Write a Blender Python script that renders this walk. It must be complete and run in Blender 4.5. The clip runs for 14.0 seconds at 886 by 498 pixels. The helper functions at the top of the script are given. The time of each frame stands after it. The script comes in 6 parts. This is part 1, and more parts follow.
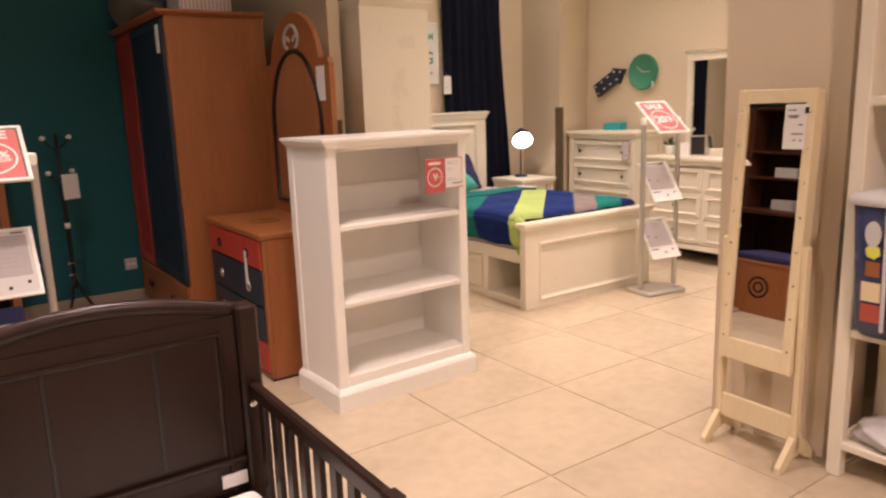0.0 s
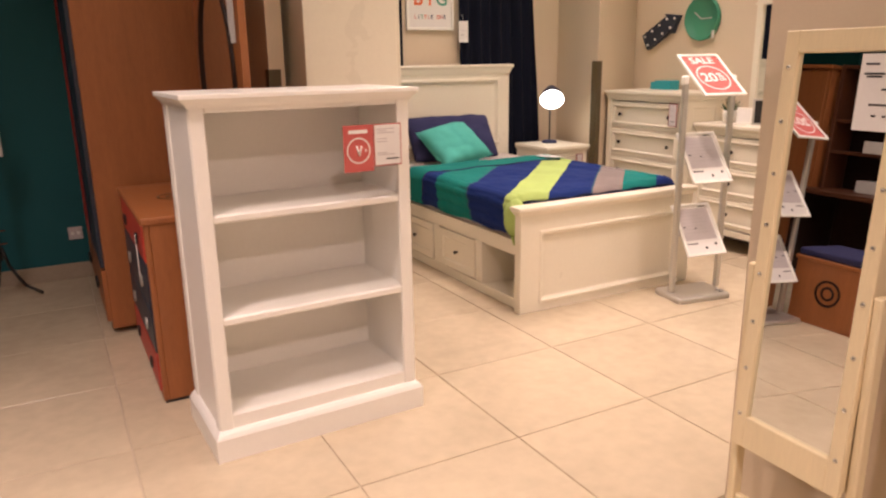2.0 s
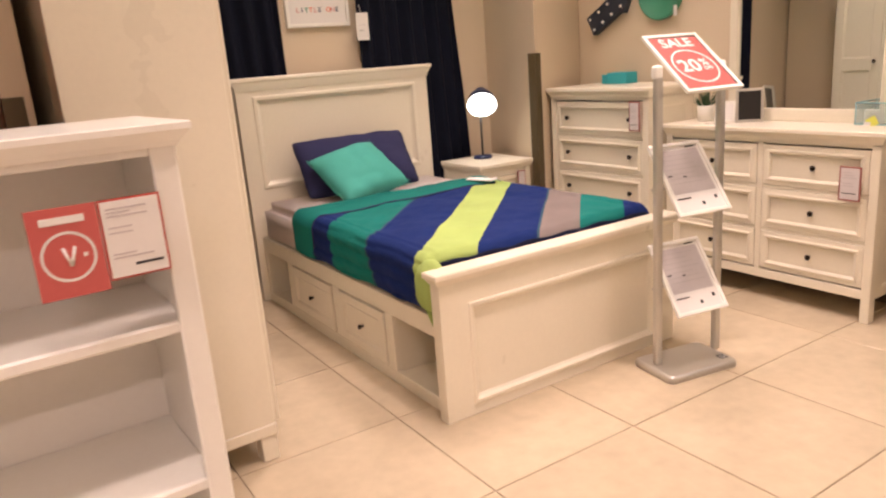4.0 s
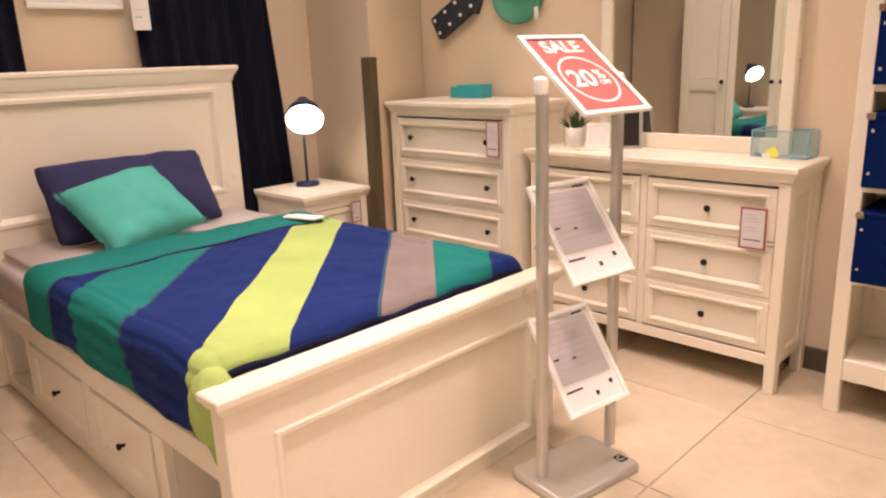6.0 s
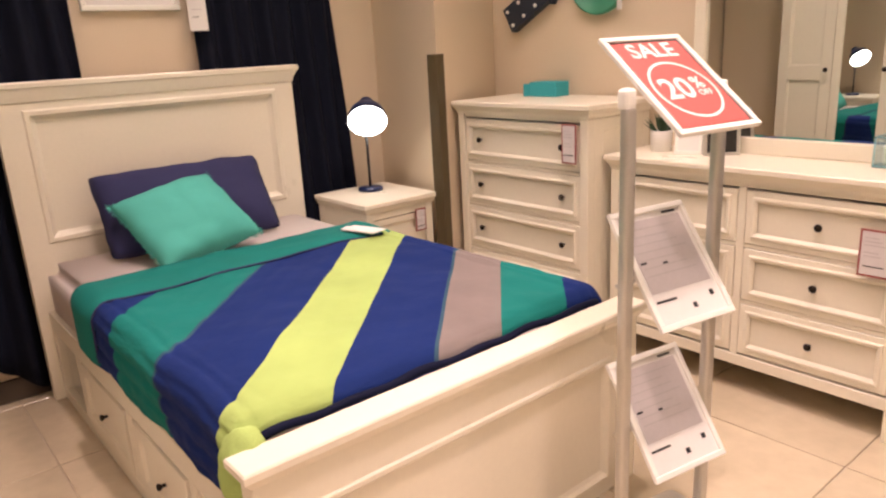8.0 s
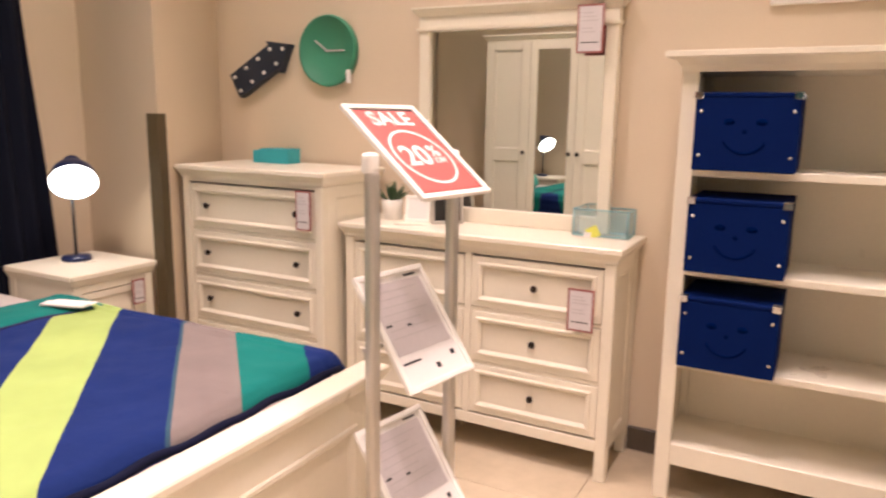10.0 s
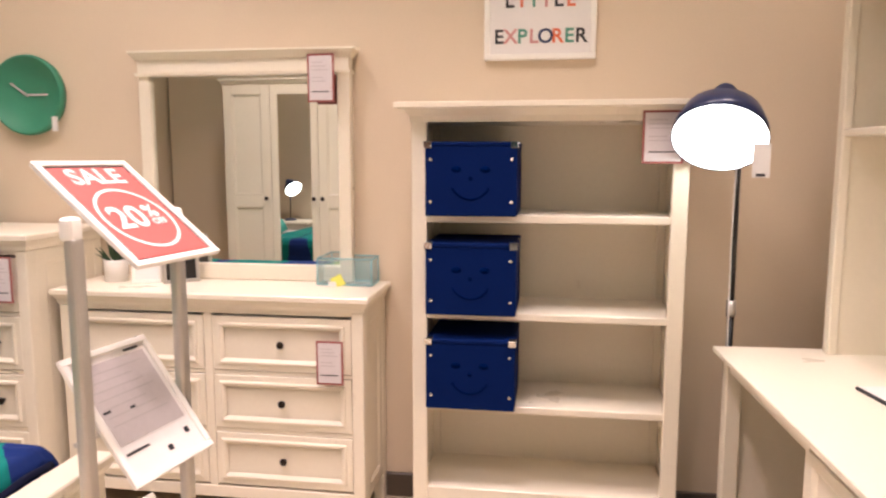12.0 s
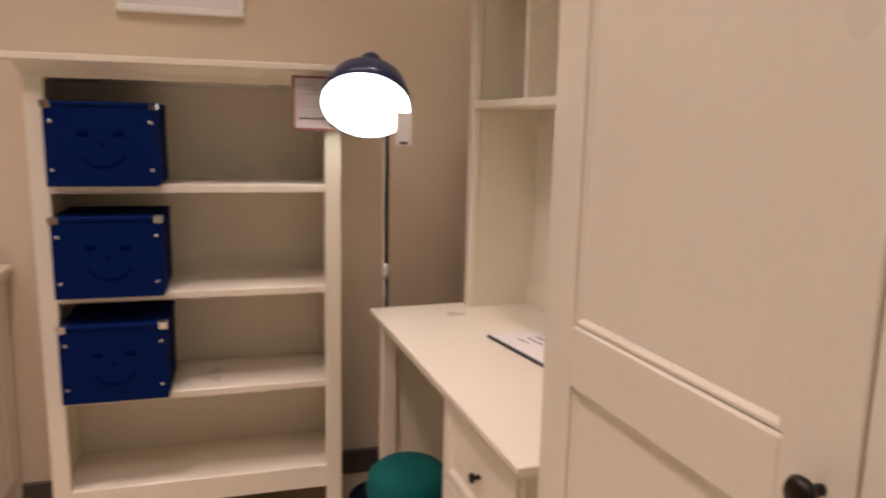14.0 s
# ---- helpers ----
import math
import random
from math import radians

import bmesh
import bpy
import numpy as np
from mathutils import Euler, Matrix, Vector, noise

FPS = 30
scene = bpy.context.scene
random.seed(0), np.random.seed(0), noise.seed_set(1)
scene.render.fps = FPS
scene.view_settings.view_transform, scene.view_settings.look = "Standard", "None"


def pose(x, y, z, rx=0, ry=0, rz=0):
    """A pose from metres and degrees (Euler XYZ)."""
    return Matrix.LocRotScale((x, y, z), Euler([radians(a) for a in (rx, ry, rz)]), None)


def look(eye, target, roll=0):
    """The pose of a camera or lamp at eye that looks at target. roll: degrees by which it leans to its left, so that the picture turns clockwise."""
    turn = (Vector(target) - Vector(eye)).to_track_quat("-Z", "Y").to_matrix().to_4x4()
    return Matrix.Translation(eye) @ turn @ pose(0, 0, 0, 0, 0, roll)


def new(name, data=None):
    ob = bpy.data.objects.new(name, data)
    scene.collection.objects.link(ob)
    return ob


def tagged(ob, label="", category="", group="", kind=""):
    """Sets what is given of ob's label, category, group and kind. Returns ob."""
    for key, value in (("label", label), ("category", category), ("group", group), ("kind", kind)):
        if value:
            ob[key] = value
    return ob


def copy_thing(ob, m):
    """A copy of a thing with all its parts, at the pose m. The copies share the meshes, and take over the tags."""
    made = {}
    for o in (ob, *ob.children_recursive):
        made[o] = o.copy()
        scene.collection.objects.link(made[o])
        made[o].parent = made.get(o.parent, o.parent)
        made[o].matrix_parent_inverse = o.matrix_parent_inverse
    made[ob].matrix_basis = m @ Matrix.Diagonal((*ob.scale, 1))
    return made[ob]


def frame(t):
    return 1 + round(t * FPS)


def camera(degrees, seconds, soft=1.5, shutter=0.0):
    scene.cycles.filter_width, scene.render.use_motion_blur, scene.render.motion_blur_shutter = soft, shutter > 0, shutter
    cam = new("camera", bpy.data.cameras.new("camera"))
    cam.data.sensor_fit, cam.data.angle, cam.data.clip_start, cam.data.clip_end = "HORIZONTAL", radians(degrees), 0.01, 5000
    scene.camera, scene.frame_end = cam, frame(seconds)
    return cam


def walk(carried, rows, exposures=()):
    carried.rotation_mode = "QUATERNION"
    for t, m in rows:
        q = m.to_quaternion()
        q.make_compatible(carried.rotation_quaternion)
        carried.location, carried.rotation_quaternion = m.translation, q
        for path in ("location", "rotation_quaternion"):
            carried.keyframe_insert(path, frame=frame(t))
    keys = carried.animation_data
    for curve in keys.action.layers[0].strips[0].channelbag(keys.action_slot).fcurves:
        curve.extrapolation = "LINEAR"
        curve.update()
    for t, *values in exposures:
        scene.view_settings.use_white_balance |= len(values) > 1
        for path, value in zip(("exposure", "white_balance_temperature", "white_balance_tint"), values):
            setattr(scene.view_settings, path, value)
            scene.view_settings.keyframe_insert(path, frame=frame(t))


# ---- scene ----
cam = camera(63.4, 14.0, 2.25, 0.3)
PATH = [
    (0, (0.327, 0.279, 1.41), (1.439, 1.893, 1.015), -1.9),
    (0.5, (0.556, 0.354, 1.407), (1.544, 2.026, 0.933), -1.9),
    (1, (0.844, 0.475, 1.397), (1.966, 2.051, 0.888), 1.6),
    (1.5, (1.07, 0.597, 1.375), (2.122, 2.244, 0.947), 1.4),
    (2, (1.32, 0.787, 1.37), (2.245, 2.485, 0.861), -0.9),
    (2.2, (1.417, 0.889, 1.38), (2.379, 2.58, 0.912), -0.4),
    (4.3, (2.318, 1.865, 1.349), (3.35, 3.501, 0.84), -4.7),
    (4.5, (2.408, 1.931, 1.346), (3.444, 3.589, 0.922), -4.1),
    (5, (2.557, 2.086, 1.342), (3.589, 3.742, 0.903), -5.2),
    (5.5, (2.691, 2.31, 1.334), (3.932, 3.832, 0.956), -3.2),
    (6, (2.783, 2.465, 1.325), (4.16, 3.822, 0.812), -2.1),
    (6.5, (2.903, 2.539, 1.339), (4.264, 3.933, 0.884), -2.7),
    (7, (2.984, 2.598, 1.332), (4.111, 4.139, 0.738), -6.0),
    (7.2, (3.0, 2.616, 1.348), (4.132, 4.16, 0.769), -5.2),
    (9.3, (3.002, 2.675, 1.398), (4.496, 3.936, 0.974), -0.7),
    (9.5, (3.001, 2.687, 1.397), (4.561, 3.876, 1.004), -0.3),
    (10, (3.005, 2.723, 1.356), (4.738, 3.651, 0.99), 0.9),
    (10.5, (3.018, 2.746, 1.374), (4.888, 3.373, 1.042), 1.7),
    (11, (3.035, 2.745, 1.374), (4.969, 3.167, 1.085), 0.9),
    (11.5, (3.059, 2.717, 1.392), (5.004, 3.119, 1.155), 0.5),
    (12, (3.085, 2.699, 1.387), (5.046, 3.0, 1.136), -0.0),
    (12.5, (3.097, 2.669, 1.382), (5.07, 2.831, 1.095), -0.2),
    (13, (3.111, 2.642, 1.397), (5.085, 2.657, 1.076), -0.9),
    (13.5, (3.116, 2.65, 1.398), (5.082, 2.471, 1.077), 0.2),
    (14, (3.144, 2.597, 1.39), (5.037, 2.047, 1.054), 1.2),
]
EXPOSURES = [(0, -0.26, 6300, 10), (1.5, -0.21, 6300, 10), (2.2, -0.25, 6300, 10), (4.5, -0.2, 6300, 11), (5, -0.15, 6300, 12), (6.5, -0.14, 6300, 13), (9.5, -0.22, 6150, 12), (10.5, 0.17, 5850, 11), (11, 0.25, 5700, 10), (12.5, -0.15, 5850, 11), (13.3, -0.5, 5950, 12), (14, -0.82, 5950, 12)]
walk(cam, [(t, look(eye, target, roll)) for t, eye, target, roll in PATH], EXPOSURES)

# ---- world and light ----
world = bpy.data.worlds.new("world")
scene.world = world
world.use_nodes = True
world.node_tree.nodes["Background"].inputs[0].default_value = (1.0, 0.86, 0.7, 1)
world.node_tree.nodes["Background"].inputs[1].default_value = 0.02

CEILING = 3.3
WARM = (1.0, 0.72, 0.645)
# added lamps, out of view: places, watts and spreads set by the brightness wanted below
LIGHTS = [(1.3, -0.7, 92, 150), (0.95, 2.35, 22, 95), (2.4, 2.3, 5, 100), (3.4, 3.0, 15.5, 100), (4.5, 3.12, 16.5, 100), (4.85, 4.15, 13, 100), (3.75, 4.7, 18, 100), (4.75, 5.15, 5, 110), (0.3, 3.7, 17, 120), (-1.0, 1.0, 46, 150), (4.95, 1.98, 5.5, 85)]


# ---- materials ----
def mat(name, color, rough=0.5, metal=0.0, vary=0.06, scale=6.0, fine=90.0, bump=0.05, spec=0.5, coat=0.0, bump_scale=None, stretch=(1, 1, 1), per_piece=0.0):
    m = bpy.data.materials.new(name)
    m.use_nodes = True
    nt = m.node_tree
    b = nt.nodes["Principled BSDF"]
    b.inputs["Roughness"].default_value = rough
    b.inputs["Metallic"].default_value = metal
    b.inputs["Specular IOR Level"].default_value = spec
    b.inputs["Coat Weight"].default_value = coat
    tc = nt.nodes.new("ShaderNodeTexCoord")
    mp = nt.nodes.new("ShaderNodeMapping")
    mp.inputs["Scale"].default_value = stretch
    nt.links.new(tc.outputs["Object"], mp.inputs[0])
    n1 = nt.nodes.new("ShaderNodeTexNoise")
    n1.inputs["Scale"].default_value = scale
    n1.inputs["Detail"].default_value = 4
    n2 = nt.nodes.new("ShaderNodeTexNoise")
    n2.inputs["Scale"].default_value = fine
    n2.inputs["Detail"].default_value = 3
    for n in (n1, n2):
        nt.links.new(mp.outputs[0], n.inputs["Vector"])
    add = nt.nodes.new("ShaderNodeMath")
    add.operation = "ADD"
    nt.links.new(n1.outputs["Fac"], add.inputs[0])
    nt.links.new(n2.outputs["Fac"], add.inputs[1])
    rng = nt.nodes.new("ShaderNodeMapRange")
    rng.inputs["From Min"].default_value = 0.6
    rng.inputs["From Max"].default_value = 1.4
    rng.inputs["To Min"].default_value = 1.0 - vary
    rng.inputs["To Max"].default_value = 1.0 + vary
    nt.links.new(add.outputs[0], rng.inputs[0])
    mul = nt.nodes.new("ShaderNodeVectorMath")
    mul.operation = "SCALE"
    mul.inputs[0].default_value = color
    nt.links.new(rng.outputs[0], mul.inputs["Scale"])
    if per_piece:
        # each piece cuts its own patch of the pattern and has its own shade
        oi = nt.nodes.new("ShaderNodeObjectInfo")
        far = nt.nodes.new("ShaderNodeMath")
        far.operation = "MULTIPLY"
        far.inputs[1].default_value = 57.0
        nt.links.new(oi.outputs["Random"], far.inputs[0])
        nt.links.new(far.outputs[0], mp.inputs["Location"])
        shade = nt.nodes.new("ShaderNodeMapRange")
        shade.inputs["To Min"].default_value = 1.0 - per_piece
        shade.inputs["To Max"].default_value = 1.0 + per_piece
        nt.links.new(oi.outputs["Random"], shade.inputs[0])
        both = nt.nodes.new("ShaderNodeMath")
        both.operation = "MULTIPLY"
        nt.links.new(rng.outputs[0], both.inputs[0])
        nt.links.new(shade.outputs[0], both.inputs[1])
        nt.links.new(both.outputs[0], mul.inputs["Scale"])
    nt.links.new(mul.outputs[0], b.inputs["Base Color"])
    r2 = nt.nodes.new("ShaderNodeMapRange")
    r2.inputs["To Min"].default_value = max(0.02, rough - 0.08)
    r2.inputs["To Max"].default_value = min(1.0, rough + 0.08)
    nt.links.new(n1.outputs["Fac"], r2.inputs[0])
    nt.links.new(r2.outputs[0], b.inputs["Roughness"])
    if bump:
        bp = nt.nodes.new("ShaderNodeBump")
        bp.inputs["Strength"].default_value = bump
        bp.inputs["Distance"].default_value = 0.002
        nt.links.new(n2.outputs["Fac"], bp.inputs["Height"])
        nt.links.new(bp.outputs[0], b.inputs["Normal"])
    return m


def glow(name, color, strength):
    m = bpy.data.materials.new(name)
    m.use_nodes = True
    b = m.node_tree.nodes["Principled BSDF"]
    b.inputs["Base Color"].default_value = (*color, 1)
    b.inputs["Emission Color"].default_value = (*color, 1)
    b.inputs["Emission Strength"].default_value = strength
    return m


def mirror_mat():
    m = bpy.data.materials.new("mirror_glass")
    m.use_nodes = True
    b = m.node_tree.nodes["Principled BSDF"]
    b.inputs["Base Color"].default_value = (0.82, 0.84, 0.82, 1)
    b.inputs["Metallic"].default_value = 1.0
    b.inputs["Roughness"].default_value = 0.01
    return m


def glass_mat(name, color, alpha, rough=0.05):
    m = bpy.data.materials.new(name)
    m.use_nodes = True
    b = m.node_tree.nodes["Principled BSDF"]
    b.inputs["Base Color"].default_value = (*color, 1)
    b.inputs["Roughness"].default_value = rough
    b.inputs["Alpha"].default_value = alpha
    return m


WALL = mat("wall_paint", (0.70, 0.59, 0.445), 0.75, vary=0.03, scale=1.2, fine=160, bump=0.12, spec=0.3)
TEAL_WALL = mat("teal_wall_paint", (0.010, 0.098, 0.118), 0.6, vary=0.06, scale=1.2, fine=160, bump=0.1, spec=0.3)
# ceiling out of view: its grey is kept low to hold back bounced light
CEIL = mat("low_bounce_ceiling", (0.34, 0.32, 0.29), 0.8, vary=0.02, scale=2, bump=0.05)
CREAM = mat("cream_lacquer", (0.81, 0.755, 0.625), 0.30, vary=0.025, scale=3, fine=60, bump=0.03)
WHITE = mat("white_lacquer", (0.88, 0.865, 0.815), 0.32, vary=0.02, scale=3, fine=60, bump=0.03)
BIRCH = mat("pale_yellow_wood", (0.80, 0.68, 0.44), 0.45, vary=0.06, scale=3, fine=40, bump=0.06, stretch=(6, 6, 0.6))
BROWN = mat("reddish_wood", (0.33, 0.118, 0.038), 0.45, vary=0.16, scale=3, fine=30, bump=0.06, stretch=(8, 8, 0.8))
DARK_BROWN = mat("dark_reddish_wood", (0.10, 0.034, 0.015), 0.5, vary=0.16, scale=3, fine=30, bump=0.06, stretch=(8, 8, 0.8))
ESPRESSO = mat("espresso_wood", (0.024, 0.012, 0.009), 0.34, spec=0.28, vary=0.2, scale=3, fine=50, bump=0.05, stretch=(6, 6, 1))
NAVY_PAINT = mat("navy_paint", (0.016, 0.026, 0.048), 0.45, vary=0.12)
RED_PAINT = mat("red_paint", (0.46, 0.05, 0.035), 0.5, vary=0.1)
BLACK = mat("black_metal", (0.012, 0.011, 0.011), 0.4, vary=0.1)
KNOB = mat("dark_bronze_knob", (0.02, 0.014, 0.010), 0.35, metal=0.6, vary=0.1)
ALU = mat("brushed_aluminium", (0.62, 0.60, 0.56), 0.38, metal=0.75, vary=0.04, fine=140)
CHROME = mat("chrome", (0.75, 0.75, 0.75), 0.15, metal=1.0, vary=0.02)
CURTAIN = mat("navy_curtain_cloth", (0.0055, 0.0075, 0.018), 0.9, vary=0.15, scale=8, fine=260, bump=0.25, spec=0.2)
SHEET = mat("beige_sheet", (0.76, 0.68, 0.66), 0.85, vary=0.04, scale=6, fine=300, bump=0.2, spec=0.2)
NAVY_CLOTH = mat("navy_cloth", (0.034, 0.036, 0.098), 0.9, vary=0.12, scale=6, fine=300, bump=0.3, spec=0.2)
TEAL_CLOTH = mat("turquoise_cloth", (0.085, 0.41, 0.35), 0.9, vary=0.08, scale=6, fine=300, bump=0.3, spec=0.2)
POUF = mat("dark_teal_cloth", (0.006, 0.10, 0.092), 0.9, vary=0.1, scale=6, fine=300, bump=0.3, spec=0.2)
GUARD = mat("brown_corner_guard", (0.085, 0.062, 0.028), 0.45, vary=0.15, fine=60, stretch=(4, 4, 0.5))
SKIRT = mat("grey_brown_skirting", (0.08, 0.062, 0.047), 0.4, vary=0.1)
SKIRT_LIGHT = mat("beige_skirting_tile", (0.36, 0.30, 0.23), 0.35, vary=0.1)
PAPER = mat("white_paper", (0.80, 0.78, 0.76), 0.6, vary=0.02)
PAPER_GREY = mat("printed_grey", (0.54, 0.50, 0.51), 0.6, vary=0.05)
HOLE_SHADE = mat("cut_out_shadow", (0.0006, 0.007, 0.052), 0.9, spec=0.0)
PINK = mat("printed_red", (0.55, 0.115, 0.105), 0.5, vary=0.04)
PRINT_DIM = mat("dim_print", (0.48, 0.45, 0.455), 0.6)
INK = mat("dark_print", (0.03, 0.03, 0.035), 0.6)
TURQ_BOX = mat("turquoise_card", (0.03, 0.36, 0.42), 0.5, vary=0.05)
GREEN = mat("green_clock_face", (0.055, 0.27, 0.165), 0.45, vary=0.05)
BOX_BLUE = mat("blue_card", (0.0007, 0.010, 0.078), 0.75, vary=0.08, fine=200, spec=0.08)
BLUE_LAMP = mat("blue_lamp_metal", (0.010, 0.020, 0.075), 0.3, vary=0.05)
MIRROR = mirror_mat()
LAMP_GLOW = glow("lit_lamp_inside", (1.0, 0.93, 0.82), 13.0)
PANEL_GLOW = glow("lit_panel", (1.0, 0.86, 0.68), 6.0)
GROUT = mat("grout", (0.49, 0.41, 0.31), 0.8, vary=0.2, scale=3)
TILE = mat("beige_floor_tile", (0.545, 0.46, 0.332), 0.20, vary=0.10, scale=3.0, fine=16, bump=0.01, per_piece=0.04)


# ---- mesh helpers ----
def box(bm, x0, x1, y0, y1, z0, z1, bevel=0.004, seg=1):
    b = bmesh.new()
    bmesh.ops.create_cube(b, size=1.0)
    for v in b.verts:
        v.co = Vector(((x0 + x1) / 2 + v.co.x * (x1 - x0), (y0 + y1) / 2 + v.co.y * (y1 - y0), (z0 + z1) / 2 + v.co.z * (z1 - z0)))
    bev = min(bevel, 0.45 * min(abs(x1 - x0), abs(y1 - y0), abs(z1 - z0)))
    if bev > 0:
        bmesh.ops.bevel(b, geom=b.edges[:], offset=bev, segments=seg, affect="EDGES", profile=0.6)
    join(bm, b)


def join(bm, b, m=None):
    if m is not None:
        bmesh.ops.transform(b, matrix=m, verts=b.verts[:])
    vs = [bm.verts.new(v.co) for v in b.verts]
    b.verts.index_update()
    for f in b.faces:
        nf = bm.faces.new([vs[v.index] for v in f.verts])
        nf.smooth = f.smooth
        nf.material_index = f.material_index
    b.free()


def rings(bm, rows, cap=True):
    """Stacked rectangles (x0, x1, y0, y1, z) joined into one solid."""
    loops = []
    for x0, x1, y0, y1, z in rows:
        loops.append([bm.verts.new((x, y, z)) for x, y in ((x0, y0), (x1, y0), (x1, y1), (x0, y1))])
    for a, b in zip(loops, loops[1:]):
        for i in range(4):
            bm.faces.new((a[i], a[(i + 1) % 4], b[(i + 1) % 4], b[i]))
    if cap:
        bm.faces.new(loops[0][::-1])
        bm.faces.new(loops[-1])


def lathe(bm, profile, n=20, m=None, smooth=True, cap=True):
    """Profile of (radius, height) turned round z."""
    b = bmesh.new()
    loops = []
    for r, z in profile:
        if r < 1e-5:
            loops.append([b.verts.new((0, 0, z))])
        else:
            loops.append([b.verts.new((r * math.cos(2 * math.pi * i / n), r * math.sin(2 * math.pi * i / n), z)) for i in range(n)])
    for a, c in zip(loops, loops[1:]):
        for i in range(n):
            j = (i + 1) % n
            if len(a) == 1 and len(c) > 1:
                f = b.faces.new((a[0], c[j], c[i]))
            elif len(c) == 1 and len(a) > 1:
                f = b.faces.new((a[i], a[j], c[0]))
            elif len(a) > 1:
                f = b.faces.new((a[i], a[j], c[j], c[i]))
            else:
                continue
            f.smooth = smooth
    if cap and len(loops[0]) > 1:
        b.faces.new(loops[0][::-1])
    if cap and len(loops[-1]) > 1:
        b.faces.new(loops[-1])
    bmesh.ops.recalc_face_normals(b, faces=b.faces[:])
    join(bm, b, m)


def rod(bm, p, q, r, n=10):
    p, q = Vector(p), Vector(q)
    d = q - p
    m = Matrix.Translation(p) @ d.to_track_quat("Z", "Y").to_matrix().to_4x4()
    lathe(bm, [(r, 0), (r, d.length)], n, m)


def tube(bm, pts, r, n=8, closed=False):
    """One bent tube along the points."""
    pts = [Vector(p) for p in pts]
    k = len(pts)
    loops = []
    up = None
    for i, p in enumerate(pts):
        a = pts[(i - 1) % k] if closed or i > 0 else p
        c = pts[(i + 1) % k] if closed or i < k - 1 else p
        d = (c - a).normalized()
        if up is None:
            up = d.orthogonal().normalized()
        up = (up - d * up.dot(d)).normalized()
        sd = d.cross(up)
        loops.append([bm.verts.new(p + (up * math.cos(2 * math.pi * q / n) + sd * math.sin(2 * math.pi * q / n)) * r) for q in range(n)])
    for i in range(k if closed else k - 1):
        a, c = loops[i], loops[(i + 1) % k]
        for q in range(n):
            f = bm.faces.new((a[q], a[(q + 1) % n], c[(q + 1) % n], c[q]))
            f.smooth = True
    if not closed:
        bm.faces.new(loops[0][::-1])
        bm.faces.new(loops[-1])


def arc(cx, y, cz, r, a0, a1, n):
    return [(cx + r * math.cos(a0 + (a1 - a0) * i / n), y, cz + r * math.sin(a0 + (a1 - a0) * i / n)) for i in range(n + 1)]


def panel(bm, x0, x1, z0, z1, y, t, border=0.03, slope=0.012, depth=0.009, lip=0.002):
    """A board whose front (towards -y) has a sunk field with sloping sides."""
    def loop(i, yy):
        return [bm.verts.new((x, yy, z)) for x, z in ((x0 + i, z0 + i), (x1 - i, z0 + i), (x1 - i, z1 - i), (x0 + i, z1 - i))]
    ls = [loop(0, y + t), loop(0, y + lip), loop(lip, y), loop(border, y), loop(border + slope * 0.3, y + depth * 0.25), loop(border + slope, y + depth)]
    bm.faces.new(ls[0])
    for a, b in zip(ls, ls[1:]):
        for i in range(4):
            bm.faces.new((a[(i + 1) % 4], a[i], b[i], b[(i + 1) % 4]))
    bm.faces.new(ls[-1][::-1])


def sunk(bm, o, i, y, t, depth=0.012, slope=0.02):
    """A board o = (x0, x1, z0, z1) with a sunk field i of the same form, towards -y."""
    def loop(r, k, yy):
        return [bm.verts.new((x, yy, z)) for x, z in ((r[0] + k, r[2] + k), (r[1] - k, r[2] + k), (r[1] - k, r[3] - k), (r[0] + k, r[3] - k))]
    ls = [loop(o, 0, y + t), loop(o, 0, y + 0.002), loop(o, 0.002, y), loop(i, 0, y), loop(i, slope * 0.15, y - 0.006), loop(i, slope * 0.5, y - 0.006), loop(i, slope * 0.7, y + depth * 0.4), loop(i, slope, y + depth)]
    bm.faces.new(ls[0])
    for a, b in zip(ls, ls[1:]):
        for k in range(4):
            bm.faces.new((a[(k + 1) % 4], a[k], b[k], b[(k + 1) % 4]))
    bm.faces.new(ls[-1][::-1])


def moulding(bm, x0, x1, z0, z1, y, w=0.018, h=0.010):
    """A raised picture-frame moulding on a face towards -y."""
    def loop(i, yy):
        return [bm.verts.new((x, yy, z)) for x, z in ((x0 + i, z0 + i), (x1 - i, z0 + i), (x1 - i, z1 - i), (x0 + i, z1 - i))]
    ls = [loop(0, y), loop(w * 0.2, y - h), loop(w * 0.55, y - h), loop(w, y)]
    for a, b in zip(ls, ls[1:]):
        for i in range(4):
            bm.faces.new((a[(i + 1) % 4], a[i], b[i], b[(i + 1) % 4]))


def rounded_stack(bm, rows, n=6):
    """Rounded rectangles (half x, half y, corner radius, z) skinned into one soft-cornered solid."""
    loops = []
    for hx, hy, r, z in rows:
        loop = []
        for q in range(4):
            cx, cy = ((hx - r), -(hx - r), -(hx - r), (hx - r))[q], ((hy - r), (hy - r), -(hy - r), -(hy - r))[q]
            for k in range(n + 1):
                a = math.pi / 2 * (q + k / n)
                loop.append(bm.verts.new((cx + r * math.cos(a), cy + r * math.sin(a), z)))
        loops.append(loop)
    for a, b in zip(loops, loops[1:]):
        for k in range(len(a)):
            f = bm.faces.new((a[k], a[(k + 1) % len(a)], b[(k + 1) % len(a)], b[k]))
            f.smooth = True
    bm.faces.new(loops[0][::-1])
    bm.faces.new(loops[-1])


